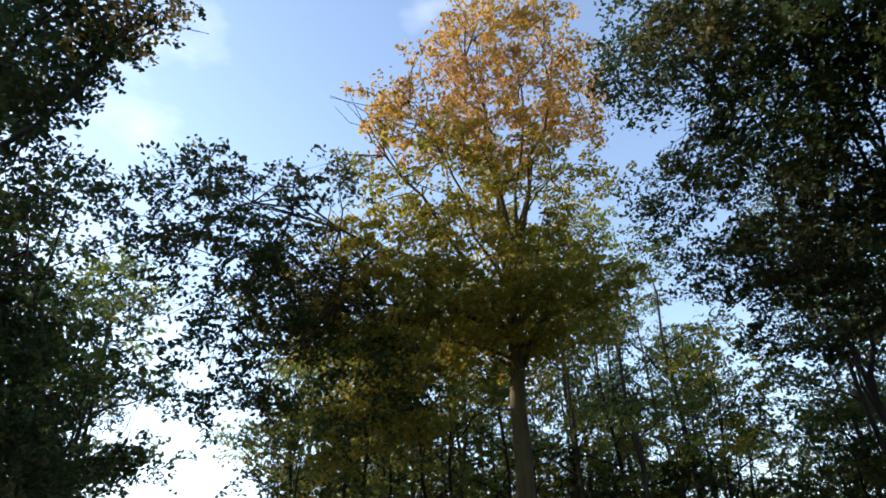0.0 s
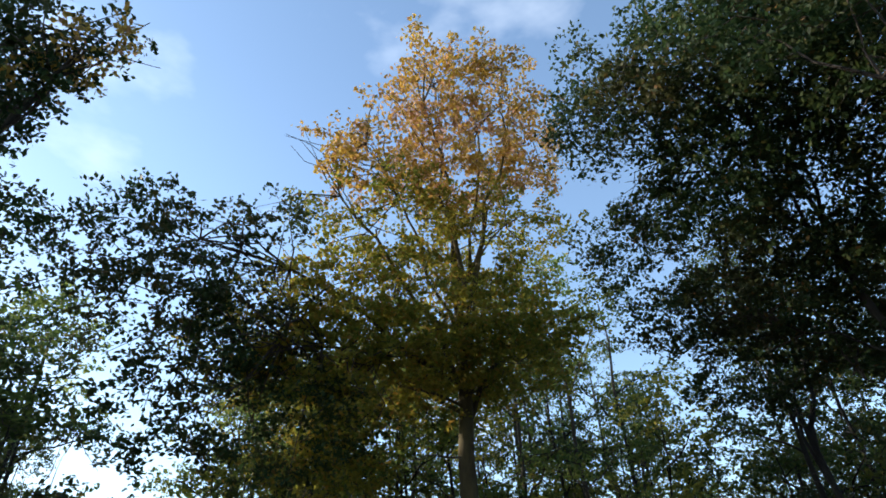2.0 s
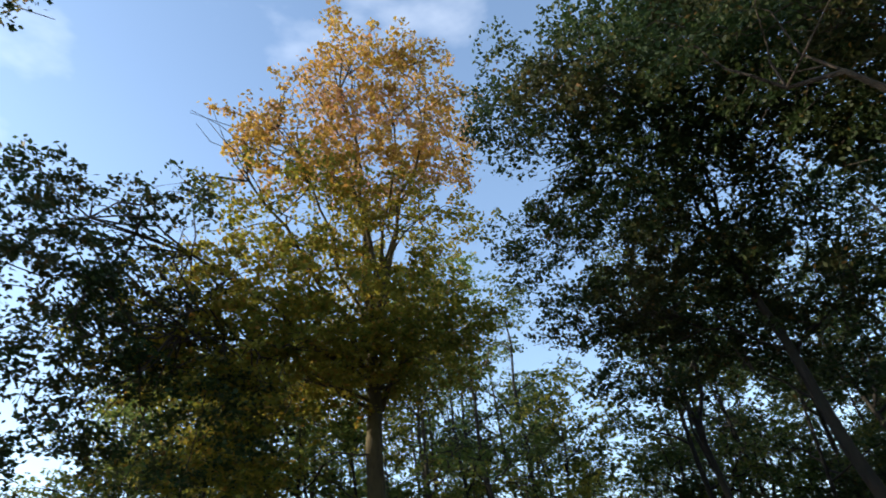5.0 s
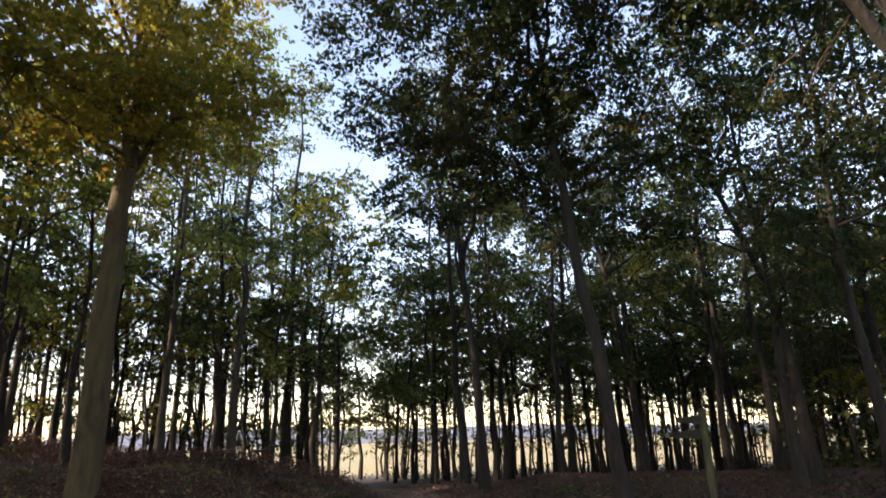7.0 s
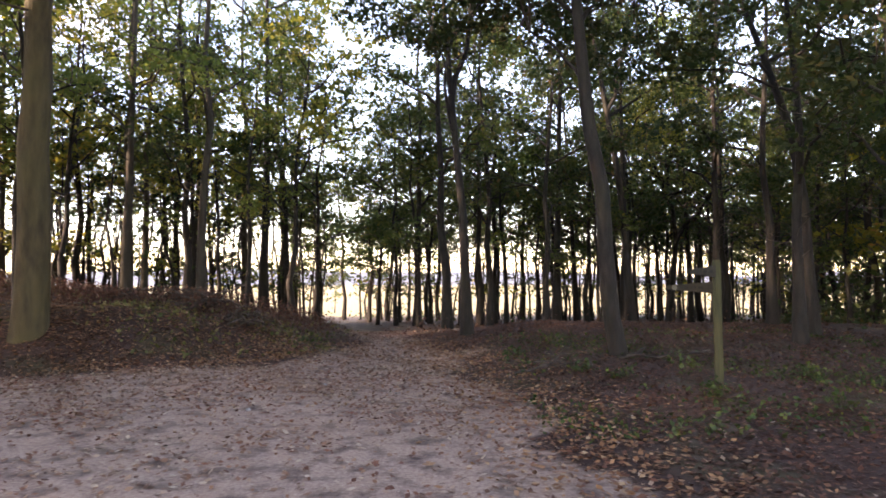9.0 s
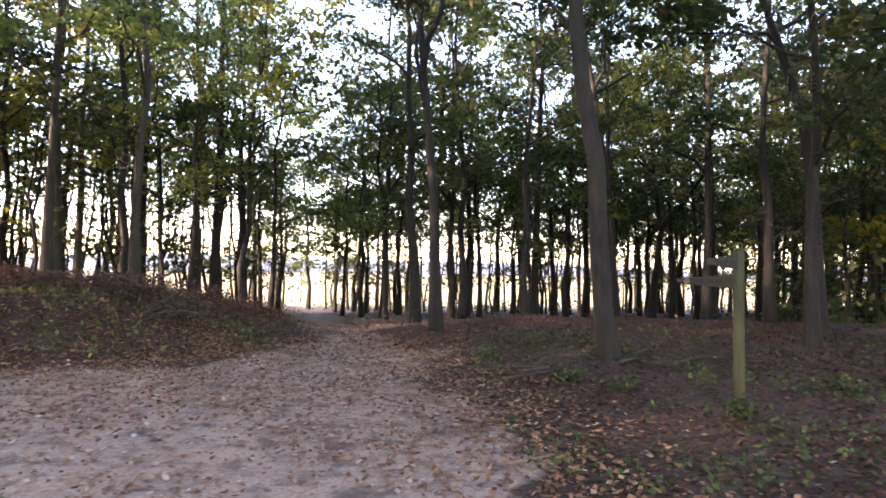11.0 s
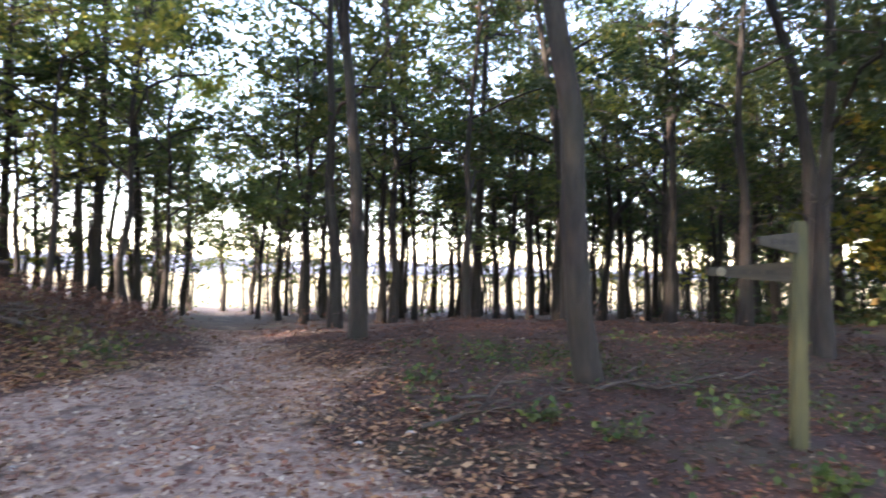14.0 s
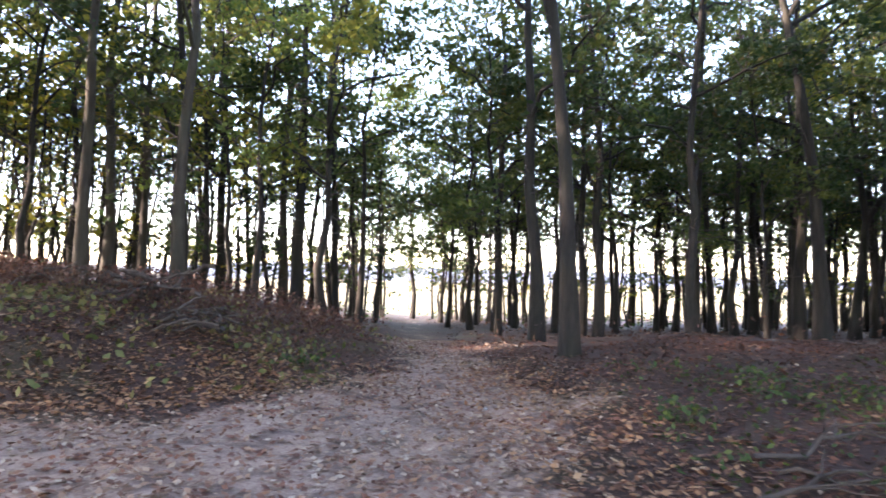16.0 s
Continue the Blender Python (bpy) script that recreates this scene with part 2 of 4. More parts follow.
def ground_height(x, y):
    x, y = np.asarray(x, float), np.asarray(y, float)
    off = np.abs(x - path_middle(y))
    bank = 0.95 * ease(2.2, 7.0, -x) * ease(0.0, 3.0, y - track_edge(x)) * (1 - 0.85 * ease(18, 27, y))
    left = 0.16 * np.clip(-9.0 - x, 0, 14) * ease(8, 15, y) * (1 - ease(40, 60, y))
    right = 0.30 * ease(0.4, 3.0, x) * ease(6.0, 16.5, y) * (1 - ease(17.5, 26, y))
    crest = 0.16 * np.exp(-(((y - 17.5) / 5.0) ** 2)) * np.exp(-(((x + 0.5) / 7.0) ** 2))
    fall = -0.034 * np.clip(y - 17, 0, 26) - 0.012 * np.clip(y - 43, 0, 180)
    sunk = -0.10 * np.exp(-((off / 1.3) ** 2)) * ease(9, 13, y)
    rough = 0.03 * np.sin(1.7 * x + 0.6 * y) * np.sin(1.3 * y - 0.5 * x) + 0.018 * np.sin(4.1 * x + 1.0) * np.sin(3.7 * y)
    rough = rough * np.where((off < path_half(y)) | (y < 9.5) & (x < 0.8), 0.35, 1.0) * (np.abs(y) < 60)
    return bank + left + right + crest + fall + sunk + rough


def gz(x, y):
    return float(ground_height(x, y))


def mesh_of(name, verts, faces, materials, smooth=False):
    """One mesh from arrays: faces all of one number of corners."""
    me = bpy.data.meshes.new(name)
    v, f = np.asarray(verts, np.float32), np.asarray(faces, np.int32)
    k = f.shape[1]
    me.vertices.add(len(v))
    me.vertices.foreach_set("co", v.ravel())
    me.loops.add(f.size)
    me.loops.foreach_set("vertex_index", f.ravel())
    me.polygons.add(len(f))
    me.polygons.foreach_set("loop_start", np.arange(0, f.size, k, dtype=np.int32))
    me.polygons.foreach_set("loop_total", np.full(len(f), k, dtype=np.int32))
    for m in materials:
        me.materials.append(m)
    me.polygons.foreach_set("use_smooth", np.full(len(f), smooth))
    me.update(calc_edges=True)
    me.validate()
    return me


def steps_out(near, span, fine, far):
    out, s, v = [], fine, near
    while v < span:
        v, s = v + s, min(s * 1.22, far)
        out.append(v)
    return out


def build_ground():
    xs = np.array([-v for v in reversed(steps_out(9, 1400, 0.2, 90))] + list(np.arange(-9, 9.01, 0.14)) + steps_out(9, 1400, 0.2, 90))
    ys = np.array([-v for v in reversed(steps_out(1, 900, 0.25, 90))] + list(np.arange(-1, 19.01, 0.14)) + steps_out(19, 2600, 0.2, 110))
    gx, gy = np.meshgrid(xs, ys)
    v = np.stack([gx.ravel(), gy.ravel(), ground_height(gx, gy).ravel()], 1)
    w, h = len(xs), len(ys)
    i = (np.arange(h - 1)[:, None] * w + np.arange(w - 1)[None, :]).ravel()
    me = mesh_of("ground", v, np.stack([i, i + 1, i + w + 1, i + w], 1), [GROUND], True)
    # cover: red where the soil is worn to grit, green where the open field begins
    x, y = v[:, 0], v[:, 1]
    stray = ragged(x, y)
    d = np.abs(x - path_middle(y)) - path_half(y) + stray
    way = 1 - ease(-0.45, 0.35, d)
    track = (1 - ease(-0.6, 0.5, y - track_edge(x) + stray)) * (1 - ease(-0.4, 0.4, x + stray - np.interp(y, [-30, 4.6, 6.9, 10.5], [2.0, 1.55, 1.2, 0.6])))
    grit = np.maximum(way * (1 - 0.45 * ease(14, 24, y)), track) * 0.55
    field = ease(45, 47, y + 0.25 * np.abs(x) * (x < 0) - 0.05 * x)
    col = np.stack([grit, field, np.zeros_like(grit), np.ones_like(grit)], 1).astype(np.float32)
    a = me.color_attributes.new("cover", "FLOAT_COLOR", "POINT")
    a.data.foreach_set("color", col.ravel())
    ob = new("ground", me)
    return tagged(ob, "woodland floor of dark soil and worn gritty track, pale stubble field beyond", "ground", kind="structure")


build_ground()

# ---- trees ----
RNG = np.random.default_rng(7)


def unit(v):
    v = np.asarray(v, float)
    return v / (np.linalg.norm(v) + 1e-9)


class Tubes:
    """Gathers tapered tubes as one list of corners and four-sided faces."""

    def __init__(self):
        self.v, self.f, self.n = [], [], 0

    def add(self, pts, radii, sides=6, flare=0.0):
        pts, rows = np.asarray(pts, float), []
        for k, p in enumerate(pts):
            t = unit(pts[min(k + 1, len(pts) - 1)] - pts[max(k - 1, 0)])
            a = unit(np.cross(t, (0.3, 1, 0.1) if abs(t[2]) > 0.6 else (0, 0, 1)))
            b = np.cross(t, a)
            ang = np.arange(sides) * 2 * np.pi / sides
            r = np.full(sides, radii[k])
            if flare and k < 3:
                r = r * (1 + flare * (3 - k) / 3 * (0.5 + 0.5 * np.cos(ang * 4 + 0.7)))
            rows.append(p + np.cos(ang)[:, None] * a * r[:, None] + np.sin(ang)[:, None] * b * r[:, None])
        base, m = self.n, len(pts)
        self.v.append(np.concatenate(rows))
        i = np.arange(sides)
        for k in range(m - 1):
            lo, hi = base + k * sides, base + (k + 1) * sides
            self.f.append(np.stack([lo + i, lo + (i + 1) % sides, hi + (i + 1) % sides, hi + i], 1))
        self.n += m * sides
        return self

    def mesh(self, name, material):
        return mesh_of(name, np.concatenate(self.v), np.concatenate(self.f), [material], True)


def bent(p, q, n=6, sag=0.0, wander=0.0, rng=RNG):
    p, q = np.asarray(p, float), np.asarray(q, float)
    t = np.linspace(0, 1, n)[:, None]
    c = p + (q - p) * t
    c[:, 2] += sag * np.linalg.norm(q - p) * np.sin(np.pi * t[:, 0])
    j = rng.normal(0, 1, (n, 3)) * wander * np.linalg.norm(q - p)
    j[0] = j[-1] = 0
    return c + j


def leaf_mesh(name, centres, size, material, rng, flat=0.5, ratio=0.62):
    """Four-cornered leaves, folded a little along the middle, of uneven size and turn."""
    c = np.asarray(centres, float)
    n = len(c)
    up = rng.normal(0, 1, (n, 3)) * np.array([1, 1, 1]) * (1 - flat) + np.array([0, 0, 1.0]) * flat
    up /= np.linalg.norm(up, axis=1)[:, None] + 1e-9
    a = np.cross(up, rng.normal(0, 1, (n, 3)))
    a /= np.linalg.norm(a, axis=1)[:, None] + 1e-9
    b = np.cross(up, a)
    s = (size * rng.uniform(0.6, 1.3, n))[:, None]
    v = np.stack([c - a * s * 0.5, c + b * s * ratio * 0.5 - up * s * 0.08, c + a * s * 0.55, c - b * s * ratio * 0.5 + up * s * 0.04], 1).reshape(-1, 3)
    i = np.arange(n)[:, None] * 4
    return mesh_of(name, v, i + np.array([[0, 1, 2, 3]]), [material], False)


def part(name, me, parent, label=""):
    ob = new(name, me)
    ob.parent = parent
    if label:
        tagged(ob, label)
    return ob


def sprays(lobes, per_m3, leaves, spread, rng, droop=0.25, hollow=0.35):
    """Leaf places in flat sprays that fill the lobes (centre, half width, half height); also the middle and tip of each spray."""
    places, ends = [], []
    for cx, cy, cz, r, h in lobes:
        n = max(2, int(per_m3 * 4.19 * r * r * h))
        d = rng.normal(0, 1, (n, 3))
        d /= np.linalg.norm(d, axis=1)[:, None]
        q = (hollow + (1 - hollow) * rng.uniform(0, 1, n)) ** 0.6
        q = q * rng.uniform(0.75, 1.18, n)
        mids = np.array([cx, cy, cz]) + d * q[:, None] * np.array([r, r, h])
        for m, o in zip(mids, d):
            out = unit(np.array([o[0], o[1], 0.25 * o[2]]) + rng.normal(0, 0.35, 3))
            k = max(3, int(leaves * rng.uniform(0.5, 1.4)))
            along = rng.uniform(-0.6, 1.0, k)
            side = rng.normal(0, 0.33, k) * (1.1 - 0.5 * along)
            across = unit(np.cross(out, (0, 0, 1)))
            p = m + spread * (along[:, None] * out + side[:, None] * across)
            p[:, 2] += rng.normal(0, 0.10, k) * spread - droop * spread * np.clip(along, 0, 1) ** 2
            places.append(p)
            ends.append((m - out * spread * 0.8, m + out * spread * 0.6))
    return np.concatenate(places), ends


def hero_tree(name, label, base, lean_top, height, radius, limbs, lobes_sets, bark_m, rng, leaf=0.085, per=5.0, leaves=26, spread=0.45, thin=0.35, bow=1.1):
    """A big tree: trunk, a mesh for every main limb, fine branches, and crowns by colour."""
    root = new(name)
    bx, by = base
    bz = gz(bx, by) - 0.40
    root.location = (bx, by, bz)
    tagged(root, label, "tree")
    o = np.array([bx, by, bz])
    top = np.array(lean_top, float) - o
    n = 12
    t = np.linspace(0, 1, n)
    line = np.stack([top[0] * t ** bow, top[1] * t ** bow, height * t], 1)
    line[1:-1, :2] += rng.normal(0, 0.05, (n - 2, 2))
    rad = radius * (1 - 0.80 * t ** 1.2)
    rad[0] *= 1.45
    low = np.concatenate([line[:1], line[:1] * 0.94 + line[1:2] * 0.06, line[:1] * 0.7 + line[1:2] * 0.3, line[1:]])
    rads = np.concatenate([[rad[0]], [radius * 1.18], [radius * 1.03], rad[1:]])
    part("trunk", Tubes().add(low, rads, 14, 0.35).mesh("trunk", bark_m), root)

    def on_trunk(z):
        return np.array([np.interp(z, line[:, 2], line[:, k]) for k in range(3)])

    hubs = []
    for z, ex, ey, ez, r in limbs:
        p, q = on_trunk(z), np.array([ex, ey, ez]) - o
        c = bent(p, q, 8, 0.07, 0.022, rng)
        part("limb", Tubes().add(c, np.linspace(r, r * 0.22, 8), 7).mesh("limb", bark_m), root)
        hubs += [c[k] for k in (3, 4, 5, 6, 7)]
    hubs += [on_trunk(z) for z in np.linspace(height * 0.45, height, 6)]
    hubs = np.array(hubs)
    twigs = Tubes()
    for lobes, mat, tag, dense in lobes_sets:
        local = [(x - o[0], y - o[1], z - o[2], r, h) for x, y, z, r, h in lobes]
        for x, y, z, r, h in local:
            c = np.array([x, y, z])
            near = np.argsort(np.linalg.norm(hubs - c, axis=1))
            for _ in range(5):
                hub = hubs[near[rng.integers(0, 5)]]
                e = c + rng.normal(0, 0.5, 3) * np.array([r, r, h])
                twigs.add(bent(hub, e, 5, 0.05, 0.05, rng), np.linspace(0.028, 0.007, 5), 4)
        pl, ends = sprays(local, per * dense, leaves, spread, rng)
        for a, b in ends:
            if rng.random() < thin:
                twigs.add(bent(a, b, 3, 0.02, 0.08, rng), (0.010, 0.007, 0.003), 3)
        part("crown", leaf_mesh("crown", pl, leaf, mat, rng), root, tag)
    tagged(part("branchwork", twigs.mesh("branchwork", BARK_TWIG), root), kind="stuff")
    return root


def wood_tree(height, radius, first, width, rng, bark_m, leaf_m, count=3300, leaf=0.165, lean=0.4, shape=(), forks=()):
    """A woodland tree of the stand, at the origin: bare below, a few limbs, a loose crown."""
    root = new("woodland_tree")
    n = 9
    t = np.linspace(0, 1, n)
    a = rng.uniform(0, 6.28)
    line = np.stack([lean * np.cos(a) * t ** 1.5, lean * np.sin(a) * t ** 1.5, height * t - 0.15], 1)
    line[1:-1, :2] += rng.normal(0, 0.07 if not shape else 0.02, (n - 2, 2))
    if shape:
        line[:, 0] = np.interp(line[:, 2], [p[0] for p in shape], [p[1] for p in shape])
        line[:, 1] = np.interp(line[:, 2], [p[0] for p in shape], [p[2] for p in shape])
    rad = radius * (1 - 0.82 * t)
    rad[0] *= 1.35
    part("trunk", Tubes().add(line, rad, 9, 0.2).mesh("trunk", bark_m), root)

    def on_trunk(z):
        return np.array([np.interp(z, line[:, 2], line[:, k]) for k in range(3)])

    lobes, twigs = [], Tubes()
    for z, ex, ey, ez, r in forks:
        c = bent(on_trunk(z), (ex, ey, ez), 7, -0.05, 0.025, rng)
        part("limb", Tubes().add(c, np.linspace(r, r * 0.25, 7), 7).mesh("limb", bark_m), root)
        lobes += [(*c[5], width * 0.3, 0.6), (*c[6], width * 0.35, 0.7)]
    for k in range(7):
        z = first + (height - first) * (k + rng.uniform(0, 0.8)) / 8.5
        ang = k * 2.4 + rng.uniform(-0.5, 0.5)
        reach = width * rng.uniform(0.55, 1.0) * (1 - 0.45 * (k / 7) ** 2)
        p = on_trunk(z)
        q = p + np.array([np.cos(ang) * reach, np.sin(ang) * reach, rng.uniform(0.25, 0.8) * reach])
        c = bent(p, q, 6, 0.06, 0.03, rng)
        part("limb", Tubes().add(c, np.linspace(radius * 0.42 * (1 - 0.07 * k), 0.015, 6), 5).mesh("limb", bark_m), root)
        lobes += [(*c[3], reach * 0.36, 0.36), (*c[5], reach * 0.42, 0.42), (*(c[4] + rng.normal(0, 0.35, 3)), reach * 0.26, 0.30)]
        for _ in range(4):
            e = c[rng.integers(2, 6)]
            twigs.add(bent(e, e + rng.normal(0, 0.6, 3) + np.array([0, 0, 0.2]), 4, 0.03, 0.06, rng), np.linspace(0.022, 0.006, 4), 3)
    lobes.append((*on_trunk(height), width * 0.5, 1.0))
    for _ in range(8):
        z = rng.uniform(0.6 * first, first)
        e = on_trunk(z)
        g = rng.uniform(0, 6.28)
        twigs.add(bent(e, e + np.array([np.cos(g), np.sin(g), rng.uniform(-0.2, 0.6)]) * rng.uniform(0.4, 1.3), 4, 0.03, 0.06, rng), np.linspace(0.016, 0.005, 4), 3)
    total = sum(4.19 * r * r * h for *_, r, h in lobes)
    per = count / 24 / total
    pl, _ = sprays(lobes, per, 24, 0.52, rng)
    part("crown", leaf_mesh("crown", pl, leaf, leaf_m, rng), root)
    tagged(part("branchwork", twigs.mesh("branchwork", BARK_TWIG), root), kind="stuff")
    return root


def sapling(height, rng, leaf_m, count):
    """A thin stem of the wood's edge with bare side twigs and a small tuft of leaves."""
    root = new("sapling")
    n = 7
    t = np.linspace(0, 1, n)
    line = np.stack([np.zeros(n), np.zeros(n), height * t - 0.1], 1)
    line[1:, :2] += np.cumsum(rng.normal(0, 0.09, (n - 1, 2)), 0)
    part("trunk", Tubes().add(line, np.linspace(0.062, 0.014, n), 6).mesh("trunk", BARK_DARK), root)
    twigs, lobes = Tubes(), []
    for k in range(22):
        z = rng.uniform(0.5, height)
        e = np.array([np.interp(z, line[:, 2], line[:, j]) for j in range(3)])
        g = rng.uniform(0, 6.28)
        q = e + np.array([np.cos(g), np.sin(g), rng.uniform(0.2, 1.1)]) * rng.uniform(0.35, 1.1)
        twigs.add(bent(e, q, 4, 0.03, 0.07, rng), np.linspace(0.016, 0.004, 4), 3)
        if z > 1.0:
            lobes.append((*q, 0.35, 0.2 if z < 2.6 else 0.3))
    lobes += [(*line[-1], 0.7, 0.6), (*line[-2], 0.8, 0.6)]
    total = sum(4.19 * r * r * h for *_, r, h in lobes)
    pl, _ = sprays(lobes, count / 7 / total, 6, 0.35, rng)
    part("crown", leaf_mesh("crown", pl, 0.19, leaf_m, rng), root)
    tagged(part("branchwork", twigs.mesh("branchwork", BARK_TWIG), root), kind="stuff")
    return root


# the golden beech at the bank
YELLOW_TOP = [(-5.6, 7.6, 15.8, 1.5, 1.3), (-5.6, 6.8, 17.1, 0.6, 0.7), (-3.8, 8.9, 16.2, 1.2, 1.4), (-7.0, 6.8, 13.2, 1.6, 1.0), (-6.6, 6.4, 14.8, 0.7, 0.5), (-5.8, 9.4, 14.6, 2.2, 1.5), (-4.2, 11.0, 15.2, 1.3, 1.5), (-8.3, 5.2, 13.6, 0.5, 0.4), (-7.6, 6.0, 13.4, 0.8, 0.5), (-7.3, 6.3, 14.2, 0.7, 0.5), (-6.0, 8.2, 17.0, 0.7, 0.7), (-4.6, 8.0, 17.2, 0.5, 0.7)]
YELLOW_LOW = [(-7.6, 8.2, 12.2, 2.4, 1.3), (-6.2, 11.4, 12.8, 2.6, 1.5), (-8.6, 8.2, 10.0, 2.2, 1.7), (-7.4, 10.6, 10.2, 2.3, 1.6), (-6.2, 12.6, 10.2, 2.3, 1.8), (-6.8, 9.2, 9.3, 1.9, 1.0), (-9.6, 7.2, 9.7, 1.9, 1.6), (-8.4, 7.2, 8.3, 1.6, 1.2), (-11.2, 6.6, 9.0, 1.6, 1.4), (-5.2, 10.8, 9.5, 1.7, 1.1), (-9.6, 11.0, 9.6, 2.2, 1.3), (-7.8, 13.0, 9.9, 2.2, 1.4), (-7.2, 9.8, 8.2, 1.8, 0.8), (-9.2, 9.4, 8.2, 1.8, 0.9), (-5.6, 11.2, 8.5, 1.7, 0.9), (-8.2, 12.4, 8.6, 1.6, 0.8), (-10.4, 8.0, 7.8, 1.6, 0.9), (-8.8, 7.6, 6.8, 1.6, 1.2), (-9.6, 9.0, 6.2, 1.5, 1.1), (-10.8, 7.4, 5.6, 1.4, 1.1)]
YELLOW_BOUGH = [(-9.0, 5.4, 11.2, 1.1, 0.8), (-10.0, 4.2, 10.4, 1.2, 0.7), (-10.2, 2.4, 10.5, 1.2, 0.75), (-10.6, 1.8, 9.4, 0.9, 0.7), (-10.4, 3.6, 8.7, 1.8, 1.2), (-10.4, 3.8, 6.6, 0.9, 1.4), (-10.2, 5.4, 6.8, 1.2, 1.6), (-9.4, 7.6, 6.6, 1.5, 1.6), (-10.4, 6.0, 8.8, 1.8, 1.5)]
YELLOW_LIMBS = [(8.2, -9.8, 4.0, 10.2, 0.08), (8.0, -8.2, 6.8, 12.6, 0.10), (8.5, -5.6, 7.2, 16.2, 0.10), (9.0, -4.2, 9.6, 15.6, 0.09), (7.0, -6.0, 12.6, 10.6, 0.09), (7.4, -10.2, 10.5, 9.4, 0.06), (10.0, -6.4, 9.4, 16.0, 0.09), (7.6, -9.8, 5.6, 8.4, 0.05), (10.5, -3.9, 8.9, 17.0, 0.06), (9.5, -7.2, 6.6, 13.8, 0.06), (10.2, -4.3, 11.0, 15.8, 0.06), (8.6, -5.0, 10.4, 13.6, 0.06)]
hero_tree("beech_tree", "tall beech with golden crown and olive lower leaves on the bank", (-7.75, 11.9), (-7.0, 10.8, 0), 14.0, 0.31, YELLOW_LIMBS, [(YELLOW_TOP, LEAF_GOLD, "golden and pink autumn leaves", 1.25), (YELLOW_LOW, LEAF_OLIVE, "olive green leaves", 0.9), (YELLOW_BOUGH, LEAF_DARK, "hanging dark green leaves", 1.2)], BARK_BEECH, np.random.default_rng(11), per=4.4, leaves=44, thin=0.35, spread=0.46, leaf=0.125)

# the big dark tree beside the path
DARK_HIGH = [(-0.6, 7.8, 12.2, 1.2, 1.5), (-1.1, 6.6, 13.4, 0.5, 0.6), (1.0, 7.4, 12.2, 1.8, 1.8), (2.6, 8.2, 12.2, 2.1, 2.1), (0.7, 9.6, 10.6, 1.8, 1.7), (2.2, 10.6, 10.2, 1.9, 2.1), (4.4, 8.4, 11.4, 2.1, 2.1), (5.6, 8.0, 10.2, 1.6, 2.0), (-1.0, 10.2, 11.0, 1.0, 1.1), (-1.7, 8.4, 12.8, 1.0, 1.4), (-2.0, 10.0, 10.2, 1.1, 1.2), (-1.5, 11.6, 8.8, 1.2, 1.0)]
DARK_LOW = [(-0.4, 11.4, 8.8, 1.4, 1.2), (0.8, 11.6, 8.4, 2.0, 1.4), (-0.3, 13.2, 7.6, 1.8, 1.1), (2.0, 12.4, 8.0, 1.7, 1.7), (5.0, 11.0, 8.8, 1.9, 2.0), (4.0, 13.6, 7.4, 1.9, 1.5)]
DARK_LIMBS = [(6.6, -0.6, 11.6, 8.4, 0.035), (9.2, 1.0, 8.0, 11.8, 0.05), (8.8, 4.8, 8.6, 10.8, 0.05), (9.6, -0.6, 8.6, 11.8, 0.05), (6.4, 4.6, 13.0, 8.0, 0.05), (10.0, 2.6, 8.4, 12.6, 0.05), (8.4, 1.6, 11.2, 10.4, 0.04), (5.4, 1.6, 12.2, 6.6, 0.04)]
hero_tree("oak_tree", "large dark leaning tree beside the path with green crown", (3.3, 11.5), (2.0, 11.0, 0), 12.5, 0.158, DARK_LIMBS, [(DARK_HIGH, LEAF_DARK, "dark green leaves", 2.0), (DARK_LOW, LEAF_DARK, "green leaves with shade put into their colour", 1.5)], BARK_DARK, np.random.default_rng(12), per=4.2, leaves=44, thin=0.3, spread=0.5, leaf=0.115, bow=0.8)

# the overhanging tree at the track
OVER = [(-8.4, -1.3, 9.8, 1.2, 1.5), (-8.9, -0.9, 8.4, 0.8, 0.8), (-7.9, -0.7, 9.7, 0.7, 0.8), (-7.4, -0.9, 10.6, 0.9, 0.7), (-6.9, -0.3, 10.8, 0.55, 0.4), (-10.4, -0.7, 8.0, 0.9, 1.2), (-10.6, -2.0, 10.6, 2.0, 1.8), (-11.0, 0.2, 6.4, 1.0, 1.1), (-11.6, 0.5, 5.2, 1.5, 1.1), (-11.6, 0.9, 3.9, 1.7, 1.1), (-12.6, 0.2, 6.6, 1.6, 1.4), (-12.8, 1.2, 4.6, 1.6, 1.3), (-12.4, 1.4, 2.8, 1.6, 1.0)]
OVER_ORANGE = [(-7.3, -0.8, 9.8, 0.5, 0.4), (-6.7, -0.2, 10.2, 0.45, 0.35), (-7.6, -0.5, 10.3, 0.45, 0.4)]
OVER_LIMBS = [(4.5, -7.6, -0.6, 9.6, 0.10), (5.5, -8.2, -1.2, 10.8, 0.10), (5.0, -10.6, 0.2, 7.4, 0.08), (6.5, -10.4, -2.2, 11.2, 0.10)]
hero_tree("maple_tree", "dark tree with orange patches hanging over the track", (-11.6, -2.0), (-11.0, -2.0, 0), 11.5, 0.22, OVER_LIMBS, [(OVER, LEAF_DARK, "dark green leaves", 1.5), (OVER_ORANGE, LEAF_GOLD, "sprays of orange leaves", 3.5)], BARK_DARK, np.random.default_rng(13), per=5.0, leaves=42, thin=0.3, spread=0.42, leaf=0.115)

